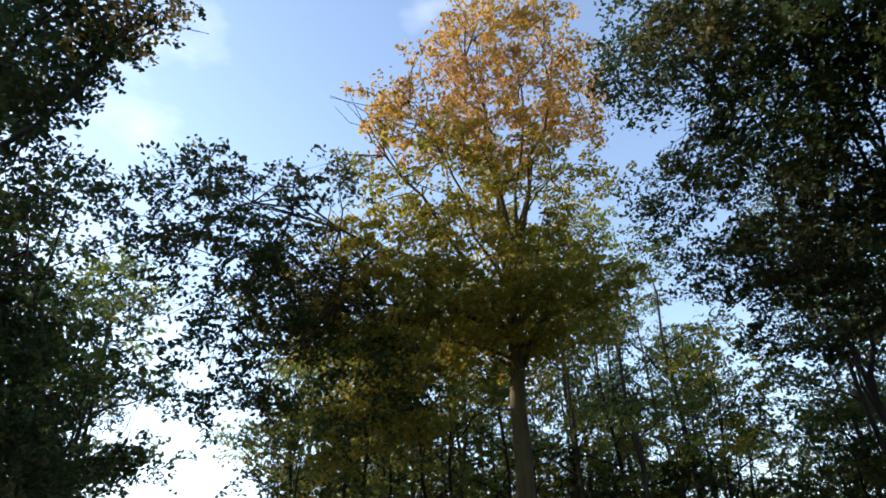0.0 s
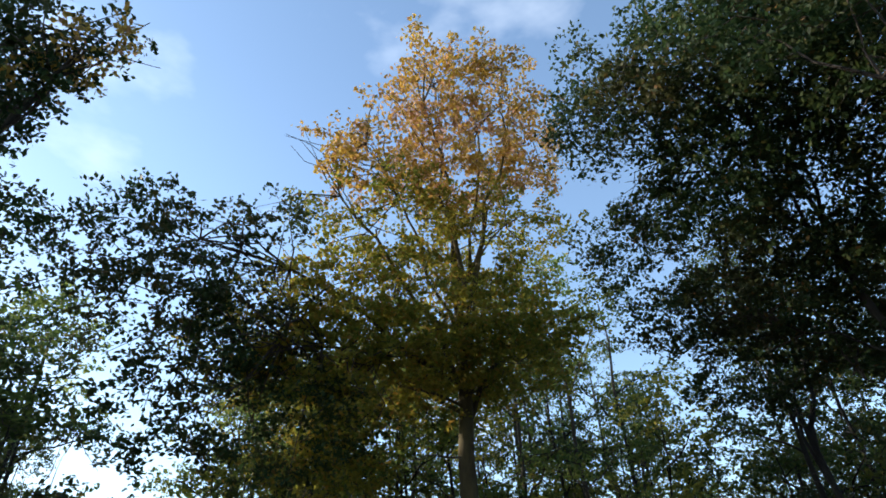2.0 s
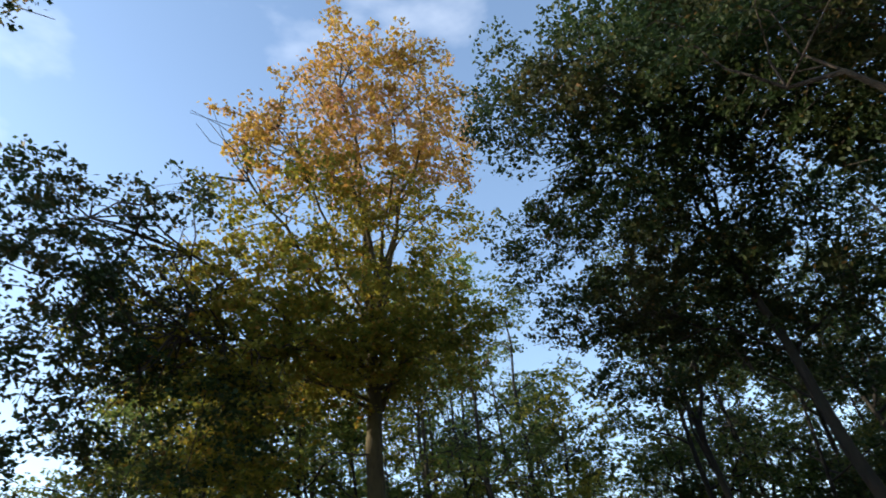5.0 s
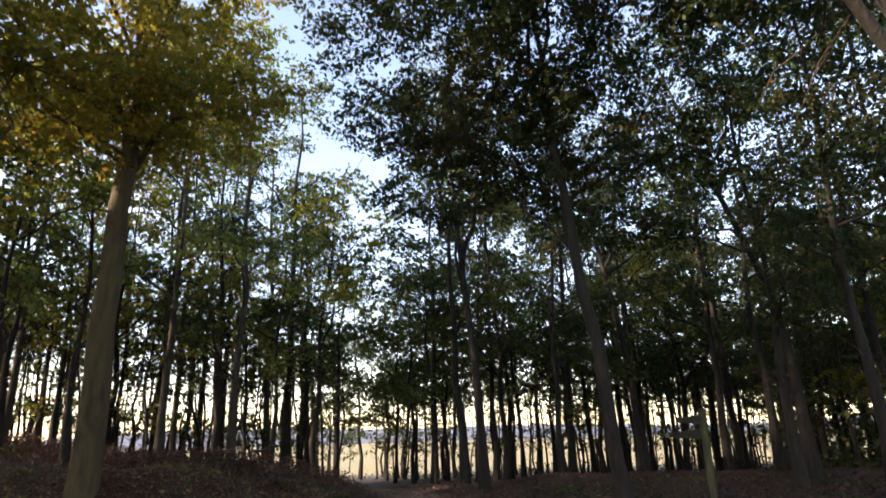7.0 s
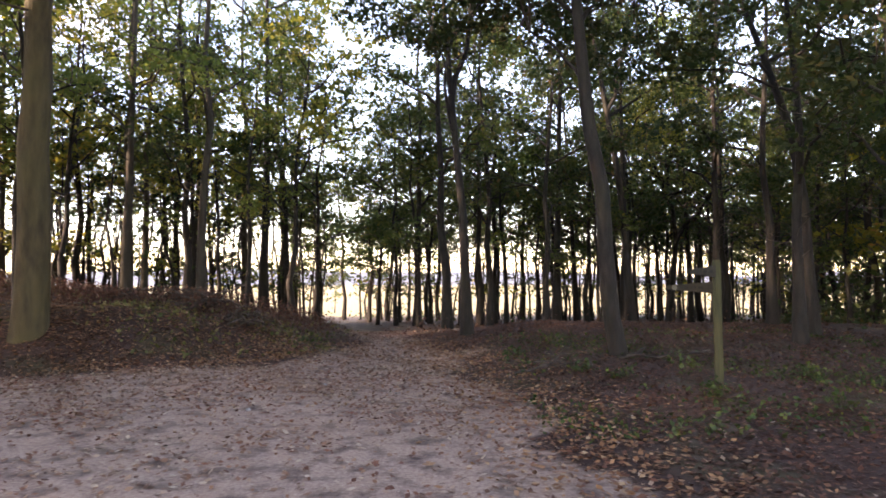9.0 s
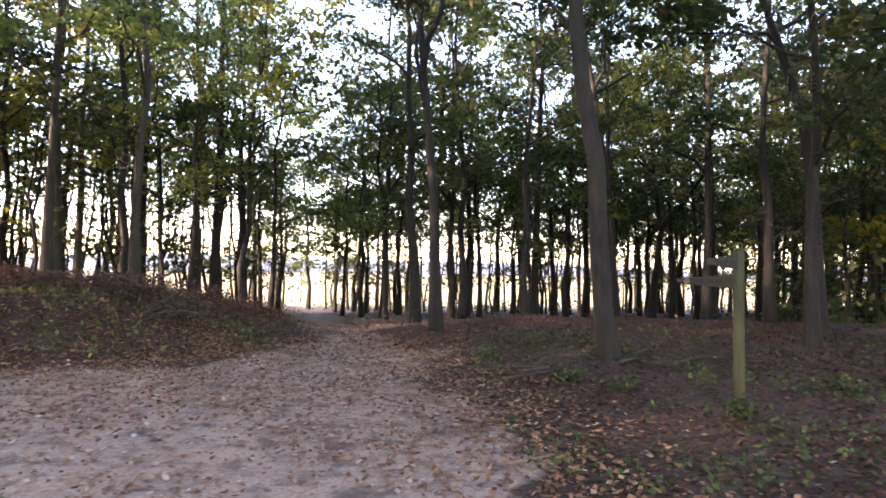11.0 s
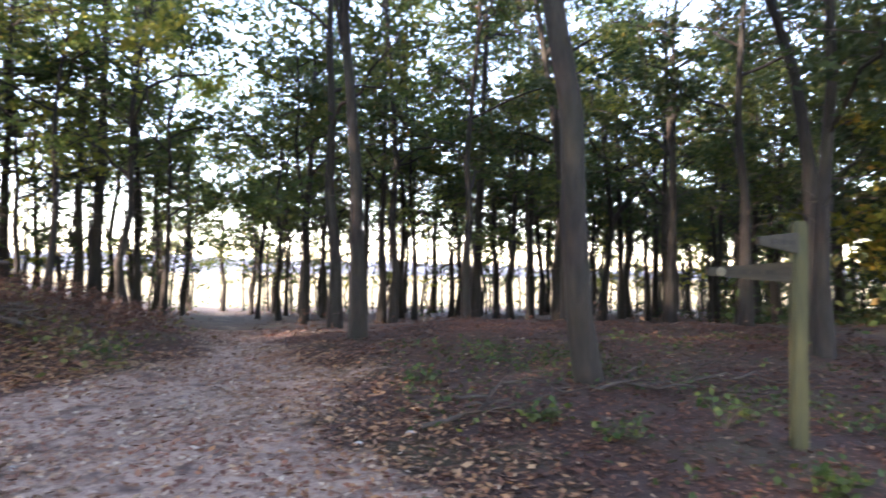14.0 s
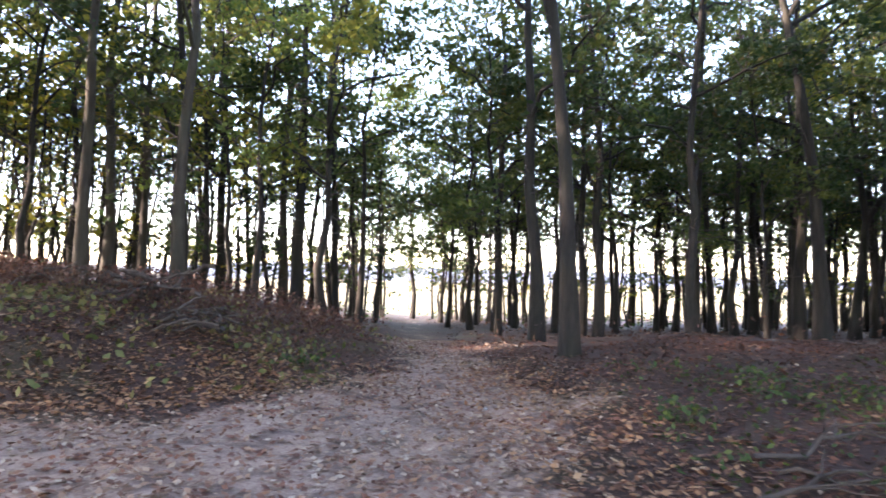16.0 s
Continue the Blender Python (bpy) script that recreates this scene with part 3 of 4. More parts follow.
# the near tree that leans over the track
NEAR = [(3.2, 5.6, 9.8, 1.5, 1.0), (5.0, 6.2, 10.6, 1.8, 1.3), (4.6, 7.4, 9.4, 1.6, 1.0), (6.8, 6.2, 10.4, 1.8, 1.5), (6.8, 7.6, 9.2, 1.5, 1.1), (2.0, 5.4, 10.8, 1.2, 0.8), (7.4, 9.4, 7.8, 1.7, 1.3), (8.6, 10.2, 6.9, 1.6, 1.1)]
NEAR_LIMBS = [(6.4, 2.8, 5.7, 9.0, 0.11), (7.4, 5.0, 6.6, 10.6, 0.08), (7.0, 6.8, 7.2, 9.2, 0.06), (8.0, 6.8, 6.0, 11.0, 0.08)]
hero_tree("leaning_tree", "dark leaning tree with a heavy bough over the track", (7.3, 5.6), (6.0, 6.2, 0), 10.5, 0.23, NEAR_LIMBS, [(NEAR, LEAF_DARK, "dark green leaves with shade put into their colour", 1.1)], BARK_DARK, np.random.default_rng(14), per=4.6, leaves=42, thin=0.3, spread=0.5, leaf=0.115)

# the stand: kinds of woodland tree, built once and copied
KINDS = []
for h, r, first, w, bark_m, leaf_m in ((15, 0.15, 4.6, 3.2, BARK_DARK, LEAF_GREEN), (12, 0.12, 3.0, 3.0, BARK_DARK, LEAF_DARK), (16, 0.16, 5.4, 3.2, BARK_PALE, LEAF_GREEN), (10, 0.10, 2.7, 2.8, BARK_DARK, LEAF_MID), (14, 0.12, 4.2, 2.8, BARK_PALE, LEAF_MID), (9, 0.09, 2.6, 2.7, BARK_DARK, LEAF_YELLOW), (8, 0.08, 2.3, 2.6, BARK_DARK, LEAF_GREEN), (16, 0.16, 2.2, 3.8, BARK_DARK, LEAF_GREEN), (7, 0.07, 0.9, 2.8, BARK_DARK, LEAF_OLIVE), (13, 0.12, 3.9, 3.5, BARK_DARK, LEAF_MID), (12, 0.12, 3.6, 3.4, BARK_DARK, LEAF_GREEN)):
    k = wood_tree(h, r, first, w, np.random.default_rng(100 + len(KINDS)), bark_m, leaf_m, *({0: (4000, 0.155), 1: (4400, 0.155), 2: (2600, 0.15), 3: (2900, 0.155), 4: (2300, 0.15), 5: (2700, 0.155), 6: (4200, 0.15), 7: (1700, 0.42), 8: (1400, 0.30), 9: (3900, 0.17), 10: (4300, 0.17)}.get(len(KINDS), ())))
    KINDS.append(k)
LABELS = ["tall dark-barked tree with loose green crown", "dark slender tree with shade put into its low crown's colour", "tall pale-barked tree with high green crown", "slender dark tree with fresh green leaves", "pale slender tree with fresh green leaves", "small tree with yellow-green autumn leaves", "small bushy green tree of the understorey", "broad dark tree, mostly an unseen light blocker", "bushy olive shrub deep in the wood", "full-crowned green tree at the wood's edge", "full-crowned slender tree at the wood's edge"]
SAPS = [sapling(h, np.random.default_rng(200 + i), m, c) for i, (h, m, c) in enumerate(((7.0, LEAF_DARK, 340), (6.0, LEAF_OLIVE, 300), (8.0, LEAF_GREEN, 400), (5.2, LEAF_DARK, 280)))]
stand_rng = np.random.default_rng(21)
first_used = set()


def plant(kind, x, y, scale=1.0, thick=1.0, turn=None, protos=None, label="", category="tree", group="trees of the wood"):
    protos = protos or KINDS
    proto = protos[kind]
    turn = stand_rng.uniform(0, 360) if turn is None else turn
    tilt = 6.0 if protos is SAPS else 2.2
    m = pose(x, y, gz(x, y), stand_rng.normal(0, tilt / 2), stand_rng.normal(0, tilt / 2), turn)
    key = (id(protos), kind)
    if key in first_used:
        ob = copy_thing(proto, m)
    else:
        first_used.add(key)
        ob = proto
        ob.matrix_basis = m
    ob.scale = (scale * thick, scale * thick, scale)
    return tagged(ob, label, category, group)


# trees that stand where they were seen: kind, x, y, height scale
SEEN = [(0, 0.2, 19.4, 0.9), (0, -6.7, 23.9, 1.1), (2, -7.6, 30.5, 0.95), (1, -5.6, 36.5, 0.9), (1, -2.8, 33.5, 0.9), (3, 2.8, 27.2, 0.95), (0, 4.4, 24.0, 1.0), (1, 5.5, 31.0, 1.0), (1, 7.9, 10.7, 0.95), (1, 10.5, 12.4, 1.0), (4, -6.6, 17.4, 1.0), (4, -10.2, 21.7, 1.0), (2, -8.3, 26.7, 1.0), (4, -13.5, 17.5, 1.0), (1, -14.5, 2.2, 0.95), (3, -17.0, 4.4, 1.0), (0, -16.0, -0.4, 1.0), (6, -15.4, 4.0, 1.0), (1, -20.0, 6.4, 1.0), (3, -13.4, 0.6, 0.9), (3, -9.9, 14.8, 0.95), (6, -11.8, 13.2, 1.1), (3, -12.4, 15.8, 1.0), (4, -8.8, 17.6, 1.0), (5, -4.8, 20.6, 1.1), (6, -4.6, 23.0, 1.1), (3, -6.0, 19.4, 0.8), (6, -0.8, 23.4, 1.1), (1, 1.7, 22.0, 1.0), (3, -10.7, 12.9, 0.95), (3, -12.9, 11.6, 0.95), (10, -0.5, 29.5, 0.8), (10, 1.8, 31.0, 0.8), (10, -8.6, 30.2, 1.0), (10, -10.4, 26.6, 1.05), (10, -13.2, 23.0, 1.0), (10, -15.6, 19.4, 1.05), (10, -12.8, 29.0, 1.0), (1, -8.0, 19.8, 1.0), (6, -2.0, 30.6, 1.0), (6, -3.7, 33.0, 1.0), (6, -6.7, 34.6, 0.95), (3, -6.0, 30.6, 0.95), (3, -2.9, 29.0, 0.85), (6, -7.6, 37.6, 0.8), (0, -1.0, 26.2, 0.95), (10, -6.6, 27.2, 1.1), (10, -7.6, 33.0, 1.1), (0, -9.6, 24.8, 1.0), (10, 1.5, 24.4, 1.0), (0, -11.4, 27.0, 0.95), (6, 4.6, 30.0, 1.1), (1, 6.0, 25.6, 0.9), (1, 3.2, 35.0, 0.9), (6, -3.4, 36.2, 0.9), (6, 7.4, 34.0, 1.0), (1, 12.6, 21.0, 0.9), (6, 5.4, 21.4, 0.8), (10, 3.4, 32.5, 0.85), (10, -1.9, 27.0, 0.75), (10, 0.9, 27.0, 1.05), (10, 2.5, 29.2, 1.1), (4, -15.0, 21.5, 0.9), (4, -12.2, 24.5, 1.0), (9, -17.5, 18.6, 0.95), (3, -9.0, 22.6, 0.9), (5, -11.5, 19.2, 1.0), (5, -13.6, 20.2, 1.0), (5, -7.4, 21.0, 0.8), (3, -14.4, 26.0, 1.0), (4, -18.5, 24.0, 0.9), (3, -16.4, 16.4, 0.9)]


def own_tree(label, x, y, *form, **more):
    ob = wood_tree(*form, **more)
    ob.location = (x, y, gz(x, y))
    return tagged(ob, label, "tree", "trees of the wood")


own_tree("tall dark tree forking into a narrow V", 0.7, 16.5, 13, 0.135, 7.5, 2.8, np.random.default_rng(61), BARK_DARK, LEAF_GREEN, 8000, 0.115, shape=((0, 0, 0), (3, -0.1, 0), (6.5, -0.42, 0.1), (13, -0.9, 0.2)), forks=((6.2, 0.5, 0.2, 11.5, 0.09), (5.0, -1.2, 0.3, 10.5, 0.06), (7.4, 1.2, -0.4, 11.0, 0.05)))
own_tree("dark tree with a trunk curving over", 8.6, 14.6, 13, 0.14, 6.5, 3.0, np.random.default_rng(62), BARK_DARK, LEAF_GREEN, 8000, 0.115, shape=((0, 0, 0), (3, -0.06, 0.04), (5, -0.25, 0.2), (8, -1.0, 0.7), (13, -2.0, 1.4)), forks=((6.2, -2.4, 0.6, 7.4, 0.05), (7.6, 0.6, 1.0, 11.0, 0.07)))
own_tree("crooked dark tree with yellow-green leaves and a side limb", 9.9, 26.5, 10, 0.14, 5.2, 2.8, np.random.default_rng(63), BARK_DARK, LEAF_YELLOW, 6000, 0.14, shape=((0, -0.3, 0), (3.8, 0.1, 0), (6, -0.2, 0), (10, -0.5, 0)), forks=((3.6, 2.3, -0.6, 7.2, 0.10), (5.0, -1.5, 0.2, 8.6, 0.07)))
own_tree("tall leaning dark tree with high crown", 6.2, 20.5, 14, 0.14, 6.5, 2.8, np.random.default_rng(64), BARK_DARK, LEAF_GREEN, 8000, 0.115, shape=((0, 0, 0), (4, -0.2, 0), (8, -0.8, 0.2), (14, -1.7, 0.4)), forks=((7.0, 0.8, 0.2, 12.0, 0.07),))
for kind, x, y, s in SEEN:
    plant(kind, x, y, s, label=LABELS[kind])
taken = [(x, y) for _, x, y, _ in SEEN] + [(0.7, 16.5), (8.6, 14.6), (9.9, 26.5), (6.2, 20.5), (7.3, 5.6), (-7.75, 11.9), (3.3, 11.5), (-11.6, -2.0), (4.0, 9.1)]


def free(x, y, gap):
    if 2 < y < 10.5 and -14 < x < 3.4:
        return False
    if abs(x - float(path_middle(y))) < (1.9 if y < 24 else 1.0) and y > -4:
        return False
    if x < 0 and 51 < math.degrees(math.atan2(0.6 - x, y + 3.1)) < 65:  # the open glade beside the beech
        return False
    if 5 < y < 10.5 and -14 < x < 7 or -9 < y <= 5 and -12.5 < x < 9 or y <= -9 and -3 < x < 3:
        return False
    if 12 < y < 26 and abs(x - 0.3 - 0.392 * (y - 2)) < 1.3:  # the lane towards the crooked yellow tree
        return False
    return all((x - a) ** 2 + (y - b) ** 2 > gap * gap for a, b in taken)


def edge_y(x):
    return float(np.interp(x, [-40, -20, -12, -7, -4, 4, 14, 24, 50], [24, 26, 28, 33, 38, 36, 40, 44, 52]))


WOOD_AND_BLOCKERS = []
tries = 0
planted = 0
while planted < 425 and tries < 30000:
    tries += 1
    if planted < 56:  # the dense fringe of the wood
        x = stand_rng.uniform(-22, 30)
        y = edge_y(x) - abs(stand_rng.normal(0, 5.0))
        odds, gap = [0.06, 0.25, 0.04, 0.25, 0.05, 0.13, 0.22, 0, 0], 1.7
    elif planted < 110:
        x, y = stand_rng.uniform(-24, 32), stand_rng.uniform(10, 46)
        odds, gap = [0.2, 0.22, 0.12, 0.18, 0.12, 0.08, 0.08, 0, 0], 2.2
    elif planted < 122:  # the right-hand stand
        x, y = stand_rng.uniform(6.5, 18), stand_rng.uniform(12, 28)
        odds, gap = [0.3, 0.4, 0, 0.1, 0, 0.05, 0.15, 0, 0], 1.9
    elif planted < 136:  # full crowns along the fringe
        x = stand_rng.uniform(-24, 24)
        y = edge_y(x) - 1 - abs(stand_rng.normal(0, 4.0))
        odds, gap = [0, 0, 0, 0, 0, 0, 0, 0, 0, 0.5, 0.5], 1.8
    elif planted < 162:  # beyond the glade; some are added to block the sun
        x, y = stand_rng.uniform(-36, -12), stand_rng.uniform(1, 13)
        odds, gap = [0, 0.3, 0, 0.2, 0, 0, 0.3, 0, 0, 0.1, 0.1], 1.8
    elif planted < 240:  # mostly unseen trees behind and beside the track, added to block light
        x, y = (stand_rng.uniform(-34, -11), stand_rng.uniform(-20, 9)) if planted < 226 else (stand_rng.uniform(-30, 4), stand_rng.uniform(-28, -8))
        odds, gap = [0, 0, 0, 0, 0, 0, 0, 0.85, 0.15], 2.2
    elif planted < 256:
        # unseen trees at the right rear, added to dim the sky light
        x, y = stand_rng.uniform(4, 30), stand_rng.uniform(-20, 5)
        odds, gap = [0, 0, 0, 0, 0, 0, 0, 0.9, 0.1], 3.0
    elif planted < 288:  # the shrubby right flank
        y = stand_rng.uniform(10, 46)
        x = 1.5 + 0.76 * (y - 4) + abs(stand_rng.normal(0, 7))
        odds, gap = [0, 0.1, 0, 0, 0, 0.05, 0.1, 0.05, 0.70], 1.5
    elif planted < 310:  # unseen tall stand, added to keep the low sun off the track
        x, y = stand_rng.uniform(-44, -20), stand_rng.uniform(-16, 5)
        odds, gap = [0, 0, 0, 0, 0, 0, 0, 1, 0], 2.4
    elif planted < 338:  # unseen trees at the back of the dark side, added to cut sky light
        x, y = stand_rng.uniform(8.5, 26), stand_rng.uniform(-14, 2)
        odds, gap = [0, 0, 0, 0, 0, 0, 0, 1, 0], 2.2
    else:  # deep in the wood
        g, r = radians(stand_rng.uniform(40, 78)), stand_rng.uniform(18, 40)
        x, y = 1 + r * math.sin(g), 4 + r * math.cos(g)
        odds, gap = [0.1, 0.14, 0, 0, 0, 0.1, 0.1, 0.06, 0.50], 2.0
    if y > edge_y(x) or not free(x, y, gap):
        continue
    if 0 < y < 18 and -11 < x < 7 or 0 < y < 20 and -6 < x < 2:
        continue
    kind = int(stand_rng.choice(len(odds), p=odds))
    if x < -3 and y > 10 and kind in (0, 1, 6) and stand_rng.random() < 0.75:  # lighter kinds put the open side's brightness into the leaf colour
        kind = {0: 4, 1: 3, 6: 5}[kind]
    elif x > -3 and y > 18 and kind in (3, 4):
        # the gloom of the middle is put into a darker kind
        kind = 1
    elif x > 5 and y > 8 and kind in (2, 4):  # darker kinds put the deep wood's shade into the bark colour
        kind = 0
    if kind == 7 and x < 0 and math.degrees(math.atan2(0.6 - x, y + 3.1)) < 80:
        continue
    if kind in (7, 8) and x > 0 and y > 2 and math.hypot(x - 0.8, y - 4) < 19:
        continue
    if kind in (7, 8):
        size = stand_rng.uniform(0.8, 1.1) * (1 if kind == 8 else 0.92 if x < -20 and y < 5 else 0.75)
        WOOD_AND_BLOCKERS.append((kind, pose(x, y, gz(x, y), 0, 0, stand_rng.uniform(0, 360)) @ Matrix.Diagonal((size, size, size, 1))))
        taken.append((x, y))
        planted += 1
        continue
    plant(kind, x, y, stand_rng.uniform(0.8, 1.1), label=LABELS[kind])
    taken.append((x, y))
    planted += 1



def build_wood_and_blockers():
    """The uncounted deep wood as one mesh, with the unseen trees added to block light."""
    verts, faces, marks, mats, base = [], [], [], [], 0
    for kind in (7, 8):
        meshes = [o.data for o in KINDS[kind].children if not o.name.startswith("branchwork")]
        for me in meshes:
            v = np.empty(len(me.vertices) * 3, np.float32)
            f = np.empty(len(me.loops), np.int32)
            me.vertices.foreach_get("co", v)
            me.loops.foreach_get("vertex_index", f)
            v, f = v.reshape(-1, 3), f.reshape(-1, 4)
            if me.materials[0] not in mats:
                mats.append(me.materials[0])
            for m in (m for k, m in WOOD_AND_BLOCKERS if k == kind):
                a = np.array(m)
                verts.append(v @ a[:3, :3].T + a[:3, 3])
                faces.append(f + base)
                marks.append(np.full(len(f), mats.index(me.materials[0]), np.int32))
                base += len(v)
        for o in (*KINDS[kind].children, KINDS[kind]):
            bpy.data.objects.remove(o)
    me = mesh_of("deep_wood", np.concatenate(verts), np.concatenate(faces), mats)
    me.polygons.foreach_set("material_index", np.concatenate(marks))
    return tagged(new("deep_wood", me), "dense dark trees and shrubs of the deep wood, with unseen light blockers added", "woodland", kind="stuff")


build_wood_and_blockers()
plant(6, -8.4, 50.0, 0.5, label="small shrub standing in the field at the path's end")

# thin stems along the edge of the field
tries = planted = 0
while planted < 250 and tries < 12000:
    tries += 1
    x = stand_rng.uniform(-24, 30) if planted < 180 else stand_rng.uniform(-26, -5)
    y = edge_y(x) - abs(stand_rng.normal(0, 3.2 if planted < 180 else 4.5)) + 0.8
    if not free(x, y, 0.55):
        continue
    plant(int(stand_rng.integers(0, 4)), x, y, stand_rng.uniform(0.75, 1.15), protos=SAPS, label="thin dark sapling at the edge of the field", category="sapling", group="saplings at the wood's edge")
    taken.append((x, y))
    planted += 1

# ---- fingerpost ----


def bevelled_box(w, d, h, bevel):
    bm = bmesh.new()
    bmesh.ops.create_cube(bm, size=1, matrix=Matrix.Diagonal((w, d, h, 1)))
    bmesh.ops.bevel(bm, geom=bm.edges[:], offset=bevel, segments=2, affect="EDGES")
    return bm


def linked(name, bm, material, parent, m=None, label=""):
    me = bpy.data.meshes.new(name)
    if m:
        bm.transform(m)
    bm.to_mesh(me)
    bm.free()
    me.materials.append(material)
    return part(name, me, parent, label)


def fingerpost(x, y, turn):
    root = new("fingerpost")
    root.matrix_basis = pose(x, y, gz(x, y), 0, 0, turn)
    tagged(root, "greenish weathered wooden waymark post with two finger boards", "signpost")
    bm = bevelled_box(0.115, 0.115, 1.95, 0.014)
    for v in bm.verts:
        if v.co.z > 0.9:
            v.co.z += -0.05 + 0.10 * (0.06 - abs(v.co.x)) / 0.06
    linked("post", bm, POST_WOOD, root, pose(0, 0, 0.82))
    for z, length, turn_by in ((1.60, 0.50, 38), (1.37, 0.66, 0)):
        bm = bevelled_box(length, 0.035, 0.17, 0.006)
        for v in bm.verts:
            if v.co.x < -length / 2 + 0.04:
                v.co.z *= 0.35
        at = pose(0, 0, z, 0, 0, turn_by) @ pose(-length / 2 - 0.03, -0.02, 0)
        board = linked("finger_board", bm, BOARD_WOOD, root, at, "brown weathered pointing board")
        for k in range(3):
            bar = bevelled_box(0.07, 0.004, 0.035, 0.001)
            linked("routed_lettering", bar, BARK_DARK, board, at @ pose(-0.06 + 0.10 * k, -0.019, 0), "dark worn lettering")
    bm = bmesh.new()
    bmesh.ops.create_cone(bm, cap_ends=True, segments=20, radius1=0.036, radius2=0.034, depth=0.008)
    linked("waymark_disc", bm, DISC_PALE, board, at @ pose(-0.22, -0.022, 0, 90), "small pale disc")
    return root


fingerpost(4.0, 9.1, -18)
# ---- forest floor ----


def scatter(name, label, n, box, keep, leaf, material, seed, lift=0.012, flat=0.82, tall=0.0, category="leaves"):
    """Loose leaves over a stretch of ground, thinned by keep(x, y); with tall, standing up to that height."""
    rng = np.random.default_rng(seed)
    x, y = rng.uniform(box[0], box[1], n), rng.uniform(box[2], box[3], n)
    ok = rng.uniform(0, 1, n) < keep(x, y)
    x, y = x[ok], y[ok]
    z = ground_height(x, y) + lift + (tall * rng.uniform(0, 1, len(x)) ** 1.4 if tall else rng.uniform(0, 0.02, len(x)))
    me = leaf_mesh(name, np.stack([x, y, z], 1), leaf, material, rng, flat)
    return tagged(new(name, me), label, category, kind="stuff")


def clumps(x, y, scale, seed):
    rng = np.random.default_rng(seed)
    a, b = rng.uniform(0, 6.28, 2)
    v = np.sin(x * scale + a) * np.sin(y * scale * 1.1 + b) + 0.6 * np.sin(x * scale * 2.3 + y * scale * 1.7 + a + b)
    return np.clip(0.5 + 0.45 * v, 0, 1)


def on_way(x, y):
    stray = ragged(x, y)
    d = np.abs(x - path_middle(y)) - path_half(y) + stray
    way = 1 - ease(-0.5, 0.6, d)
    track = (1 - ease(-0.5, 0.4, y - track_edge(x) + stray)) * (1 - ease(-0.5, 0.6, x + stray - np.interp(y, [-30, 4.6, 6.9, 10.5], [2.0, 1.55, 1.2, 0.6])))
    return np.maximum(way, track)


scatter("fallen_leaf_litter", "brown and orange fallen leaves over the forest floor", 122000, (-8, 9.8, 4, 17.5), lambda x, y: (1 - on_way(x, y)) * (0.55 + 0.45 * clumps(x, y, 1.1, 1)), 0.062, LITTER, 31)
scatter("leaves_on_the_track", "pale and red fallen leaves strewn over the gritty track", 90000, (-8, 2.5, 3, 20), lambda x, y: on_way(x, y) * (0.18 + 0.34 * ease(7, 10, y) + 0.75 * clumps(x, y, 1.5, 2) ** 2 * ease(4, 8, y)), 0.060, LITTER_PALE, 32)
scatter("bank_leaf_litter", "orange fallen leaves at the foot of the bank", 26000, (-10, -1.6, 9.3, 15), lambda x, y: (1 - 0.8 * on_way(x, y)) * ease(-0.5, 0.4, y - track_edge(x)) * (1 - 0.7 * ease(2.2, 3.4, y - track_edge(x))) * (0.35 + 0.65 * clumps(x, y, 1.2, 21)), 0.066, LITTER_ORANGE, 39, 0.024)
scatter("path_edge_leaves", "orange and red fallen leaves drifted along the edge of the path", 24000, (-2, 4.4, 3.5, 16), lambda x, y: np.exp(-(((x - np.interp(y, [3, 4.6, 6.9, 10.5, 13, 17], [1.9, 1.55, 1.25, 0.85, 0.3, -0.6])) / 0.95) ** 2)) * (0.35 + 0.65 * clumps(x, y, 1.3, 23)), 0.064, LITTER_ORANGE, 41, 0.026)
scatter("far_leaf_litter", "brown fallen leaves deeper in the wood", 24000, (-20, 24, 4, 36), lambda x, y: (1 - on_way(x, y)) * ((x < -7.8) | (x > 9.6) | (y > 17.2)), 0.11, LITTER, 33)
scatter("dead_bracken", "russet dead bracken along the bank and the edge of the wood", 26000, (-16, 24, 13, 40), lambda x, y: (1 - on_way(x, y)) * np.where(x < -1.8, ease(13.6, 15.0, y) * (1 - ease(20, 24, y)) * ease(2.6, 4.5, -x), 0.25 * clumps(x, y, 0.5, 5)) * clumps(x, y, 0.8, 3), 0.10, BRACKEN, 34, 0.0, 0.3, 0.45, "bracken")
scatter("edge_undergrowth", "dark low brambles along the edge of the field", 15000, (-20, 26, 22, 46), lambda x, y: (1 - on_way(x, y)) * np.exp(-(((y - np.interp(x, [-40, -20, -12, -7, -4, 4, 14, 24, 50], [24, 26, 28, 33, 38, 36, 40, 44, 52])) / 2.6) ** 2)), 0.17, LEAF_DARK, 35, 0.0, 0.3, 0.65, "brambles")
scatter("bank_grass", "rough green and straw grass on the bank", 9000, (-15, -2.0, 11.5, 20), lambda x, y: (1 - on_way(x, y)) * clumps(x, y, 0.7, 8) ** 2, 0.11, GRASS, 36, 0.0, 0.05, 0.12, "grass")
scatter("deep_undergrowth", "dark low brambles and bracken deep in the wood", 14000, (6, 28, 9, 30), lambda x, y: ease(7, 12, x - 0.15 * y) * (0.25 + 0.75 * clumps(x, y, 0.6, 14)), 0.13, LEAF_DARK, 40, 0.0, 0.3, 0.45, "brambles")
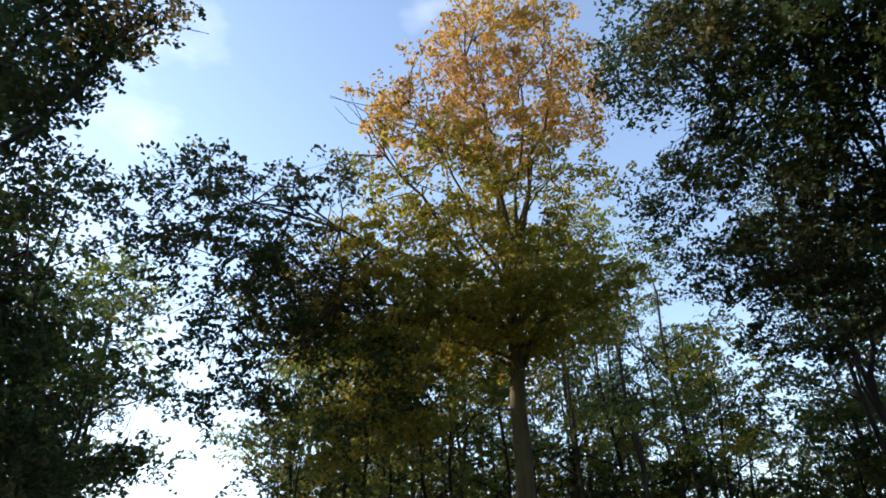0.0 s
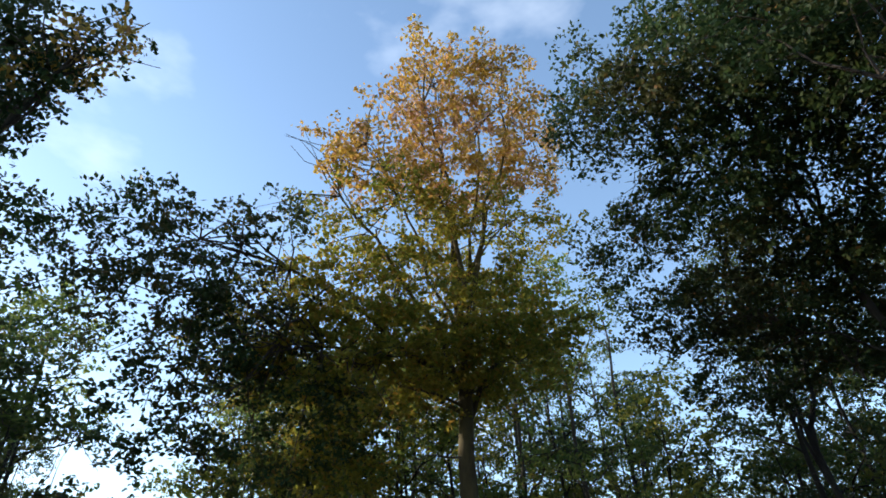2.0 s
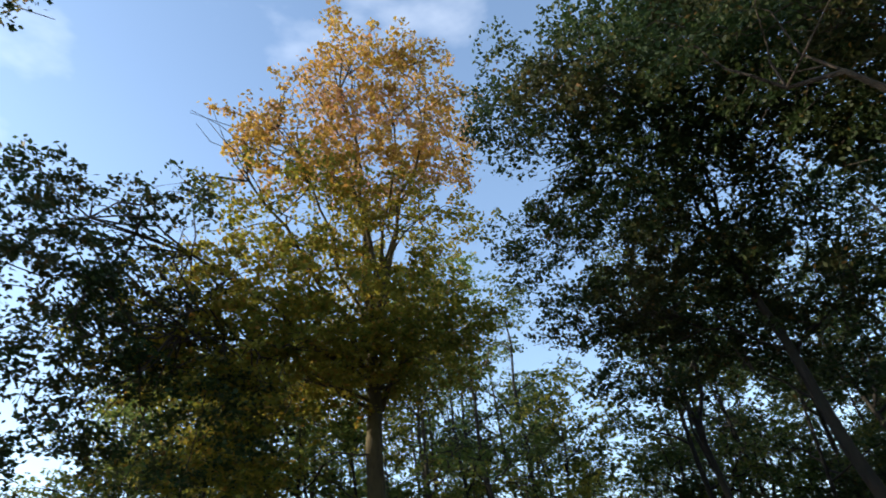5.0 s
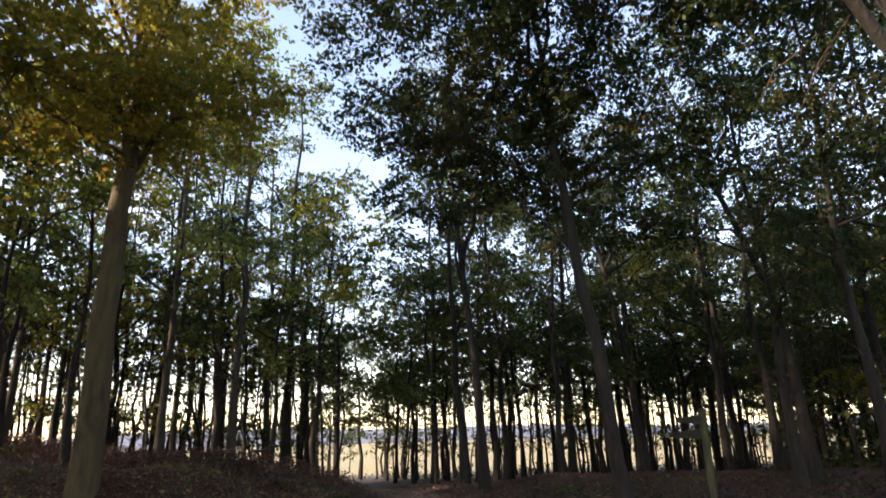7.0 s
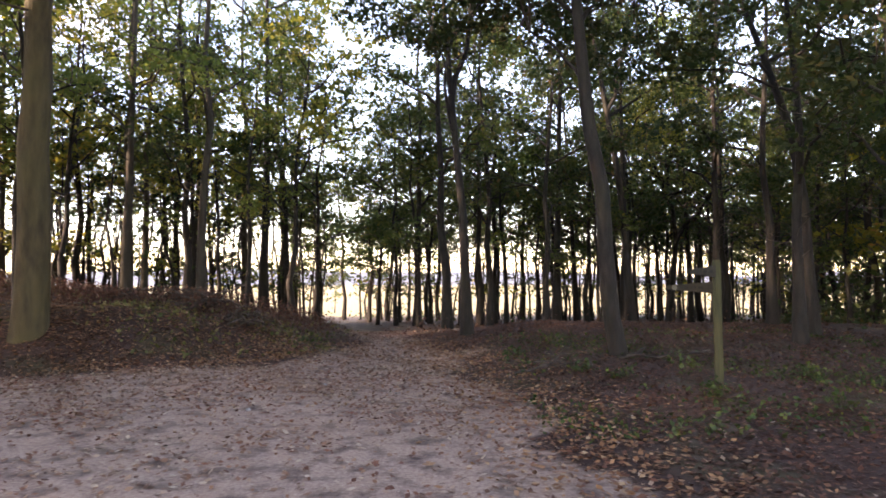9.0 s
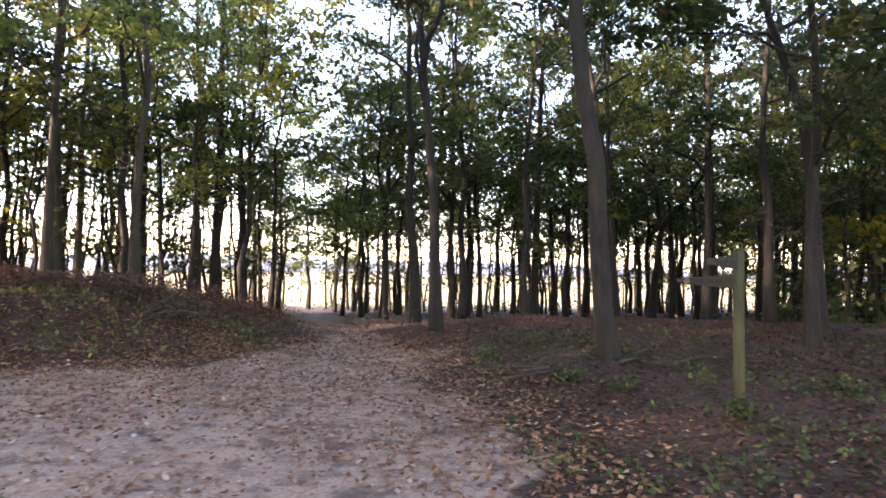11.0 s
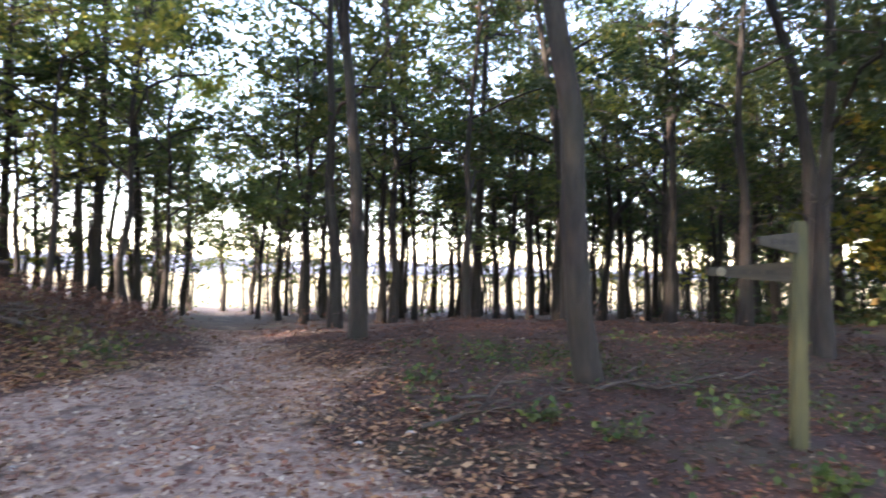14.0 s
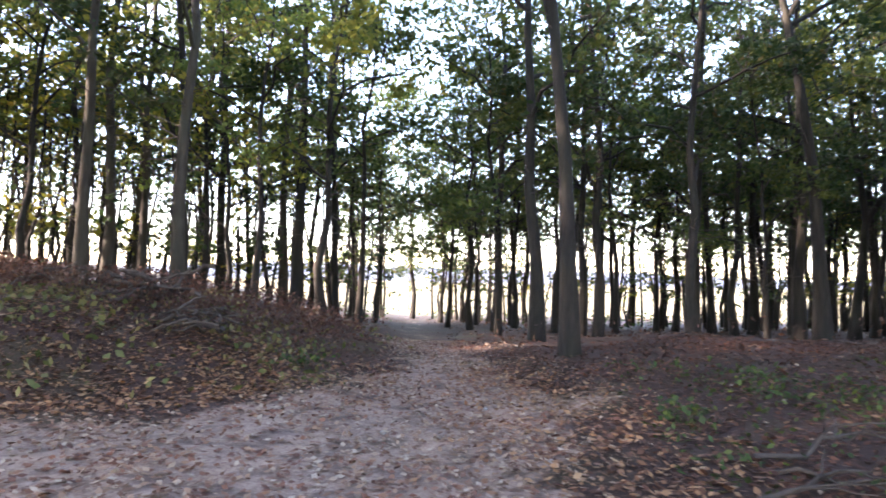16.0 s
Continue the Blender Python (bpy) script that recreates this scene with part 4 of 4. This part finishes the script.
scatter("dark_bushes", "tall dark green bushes filling the depth of the wood", 30000, (10, 42, 12, 46), lambda x, y: ((x - 0.8) > 0.60 * (y - 4)) * ease(15, 19, np.hypot(x - 0.8, y - 4)) * (0.3 + 0.7 * clumps(x, y, 0.55, 17)), 0.24, LEAF_DARK, 42, 0.0, 0.35, 2.6, "bushes")
scatter("floor_weeds", "small green weeds among the leaf litter", 15000, (1.0, 9, 6, 15), lambda x, y: clumps(x, y, 0.9, 9) ** 2, 0.065, IVY, 37, 0.0, 0.6, 0.10, "weeds")


scatter("bank_bracken", "russet dead bracken and bramble on the crown of the bank", 26000, (-14, -2.4, 13.4, 19), lambda x, y: (1 - on_way(x, y)) * ease(13.4, 14.6, y) * ease(2.4, 4.0, -x) * (0.25 + 0.75 * clumps(x, y, 0.9, 12)), 0.065, BRACKEN, 38, 0.0, 0.25, 0.42, "bracken")


def low_plant(x, y, width, height, n, seed, material=IVY, label="low green bramble plant among fallen leaves"):
    """A small plant: arching stems from one root, each with its leaves."""
    rng = np.random.default_rng(seed)
    root = new("bramble_plant")
    root.location = (x, y, gz(x, y))
    tagged(root, label, "plant", "low plants on the forest floor")
    places = []
    for k in range(n):
        g = rng.uniform(0, 6.28)
        r = width * rng.uniform(0.4, 1.0)
        c = bent((0, 0, -0.03), (np.cos(g) * r, np.sin(g) * r, height * rng.uniform(0.1, 0.6)), 6, 0.35, 0.03, rng)
        part("stem", Tubes().add(c, np.linspace(0.006, 0.002, 6), 4).mesh("stem", BARK_TWIG), root)
        for _ in range(9):
            places.append(c[rng.integers(1, 6)] + rng.normal(0, 0.045, 3))
    tagged(part("leaf_mass", leaf_mesh("leaf_mass", np.array(places), 0.065, material, rng, 0.55, 0.8), root), kind="stuff")
    return root


for k, (x, y, w, h) in enumerate([(2.15, 10.0, 0.35, 0.25), (2.7, 9.3, 0.4, 0.3), (3.7, 9.6, 0.45, 0.3), (5.5, 9.3, 0.4, 0.35), (4.7, 7.4, 0.5, 0.35), (3.6, 8.2, 0.25, 0.3), (1.4, 12.0, 0.3, 0.2), (-2.8, 14.0, 0.5, 0.35), (6.4, 8.4, 0.45, 0.35)]):
    low_plant(x, y, w, h, 9, 300 + k)


def fallen_branch(x, y, length, turn, thick, seed, rise=0.06):
    """A dead branch lying on the floor, crooked, with forked side twigs as its own parts."""
    rng = np.random.default_rng(seed)
    root = new("fallen_branch")
    root.matrix_basis = pose(x, y, gz(x, y), 0, 0, turn)
    tagged(root, "bleached crooked dead branch lying on the leaf litter", "branch", "dead branches")
    c = bent((-length / 2, 0, thick * 0.6), (length / 2, 0, thick * 0.6 + rise), 9, 0.04, 0.035, rng)
    c[:, 2] = np.maximum(c[:, 2], thick * 0.5)
    stem = part("stem", Tubes().add(c, np.linspace(thick, thick * 0.3, 9), 7).mesh("stem", DEAD_WOOD), root)
    for _ in range(4):
        e = c[rng.integers(2, 8)]
        g = rng.choice([-1, 1]) * rng.uniform(0.5, 1.1)
        q = e + np.array([np.cos(g), np.sin(g), rng.uniform(0.05, 0.45)]) * rng.uniform(0.25, 0.5) * length
        part("twig", Tubes().add(bent(e, q, 5, 0.03, 0.05, rng), np.linspace(thick * 0.5, thick * 0.15, 5), 5).mesh("twig", DEAD_WOOD), stem)
    return root


for k, (x, y, n, t, w) in enumerate([(2.2, 11.1, 1.3, 20, 0.022), (3.6, 10.95, 1.1, -15, 0.03), (1.65, 10.2, 1.1, 25, 0.024), (2.0, 10.35, 0.9, -35, 0.018), (4.6, 11.3, 1.6, 8, 0.03), (2.6, 10.7, 0.9, 60, 0.018), (6.6, 9.0, 1.2, 100, 0.02), (-7.4, 15.0, 2.4, 4, 0.05)]):
    fallen_branch(x, y, n, t, w, 400 + k)


def brush_pile(x, y, width, height, n, seed):
    """A heap of cut sticks, each a part."""
    rng = np.random.default_rng(seed)
    root = new("brush_pile")
    root.location = (x, y, gz(x, y))
    tagged(root, "heap of grey dead sticks and roots on the bank", "brush pile")
    for k in range(n):
        h = height * (k / n) * rng.uniform(0.5, 1.0)
        g, q = rng.uniform(0, 6.28), rng.uniform(0.35, 0.8) * width
        m = np.array([rng.normal(0, width * 0.22), rng.normal(0, width * 0.15), 0.03 + h])
        d = np.array([np.cos(g), np.sin(g) * 0.7, rng.normal(0, 0.22)]) * q
        c = bent(m - d / 2, m + d / 2, 6, 0.05, 0.05, rng)
        c[:, 2] = np.maximum(c[:, 2], 0.01)
        r = rng.uniform(0.012, 0.04)
        part("stick", Tubes().add(c, np.linspace(r, r * 0.4, 6), 6).mesh("stick", DEAD_WOOD), root)
    return root


brush_pile(-5.9, 15.1, 1.5, 0.5, 34, 51)
brush_pile(-4.4, 14.2, 1.2, 0.4, 26, 52)


def flint(x, y, r, seed):
    rng = np.random.default_rng(seed)
    bm = bmesh.new()
    bmesh.ops.create_icosphere(bm, subdivisions=2, radius=r)
    for v in bm.verts:
        v.co = v.co * (1 + rng.normal(0, 0.10))
        v.co.z *= 0.6
    me = bpy.data.meshes.new("flint")
    bm.to_mesh(me)
    bm.free()
    me.materials.append(STONE)
    ob = new("flint", me)
    ob.location = (x, y, gz(x, y) + r * 0.3)
    return tagged(ob, "small pale flint lying on the track", "stone", "flints on the track")


for k, (x, y, r) in enumerate([(0.62, 9.7, 0.035), (1.05, 9.9, 0.04), (-1.7, 9.3, 0.03), (-0.6, 8.6, 0.025), (-3.4, 9.1, 0.03), (0.2, 10.9, 0.03), (-1.2, 11.6, 0.03), (-4.6, 11.2, 0.035), (0.5, 8.3, 0.025), (-2.3, 7.6, 0.03), (1.9, 9.2, 0.03), (-0.4, 12.8, 0.025)]):
    flint(x, y, r, 500 + k)

# ---- distance ----


def ridge(name, label, dist, top, wave, material, seed, span=1500):
    rng = np.random.default_rng(seed)
    n = 160
    x = np.linspace(-span, span, n)
    z = top + wave * (np.sin(x / 210 + seed) + 0.5 * np.sin(x / 83 + 2 * seed)) + rng.normal(0, wave * 0.12, n)
    base = np.stack([x, np.full(n, float(dist)), np.full(n, -6.0)], 1)
    crest = np.stack([x, np.full(n, dist + 40.0), z], 1)
    rear = np.stack([x, np.full(n, dist + 160.0), np.full(n, -6.0)], 1)
    v = np.concatenate([base, crest, rear])
    i = np.arange(n - 1)
    f = np.concatenate([np.stack([i, i + 1, i + n + 1, i + n], 1), np.stack([i + n, i + n + 1, i + 2 * n + 1, i + 2 * n], 1)])
    return tagged(new(name, mesh_of(name, v, f, [material], True)), label, "hill", kind="structure")


# the hills carry their haze as a painted blue-grey
ridge("backdrop", "hills beyond the stubble field with haze put into their blue-grey colour", 900, 16.0, 5.0, HILL, 3)
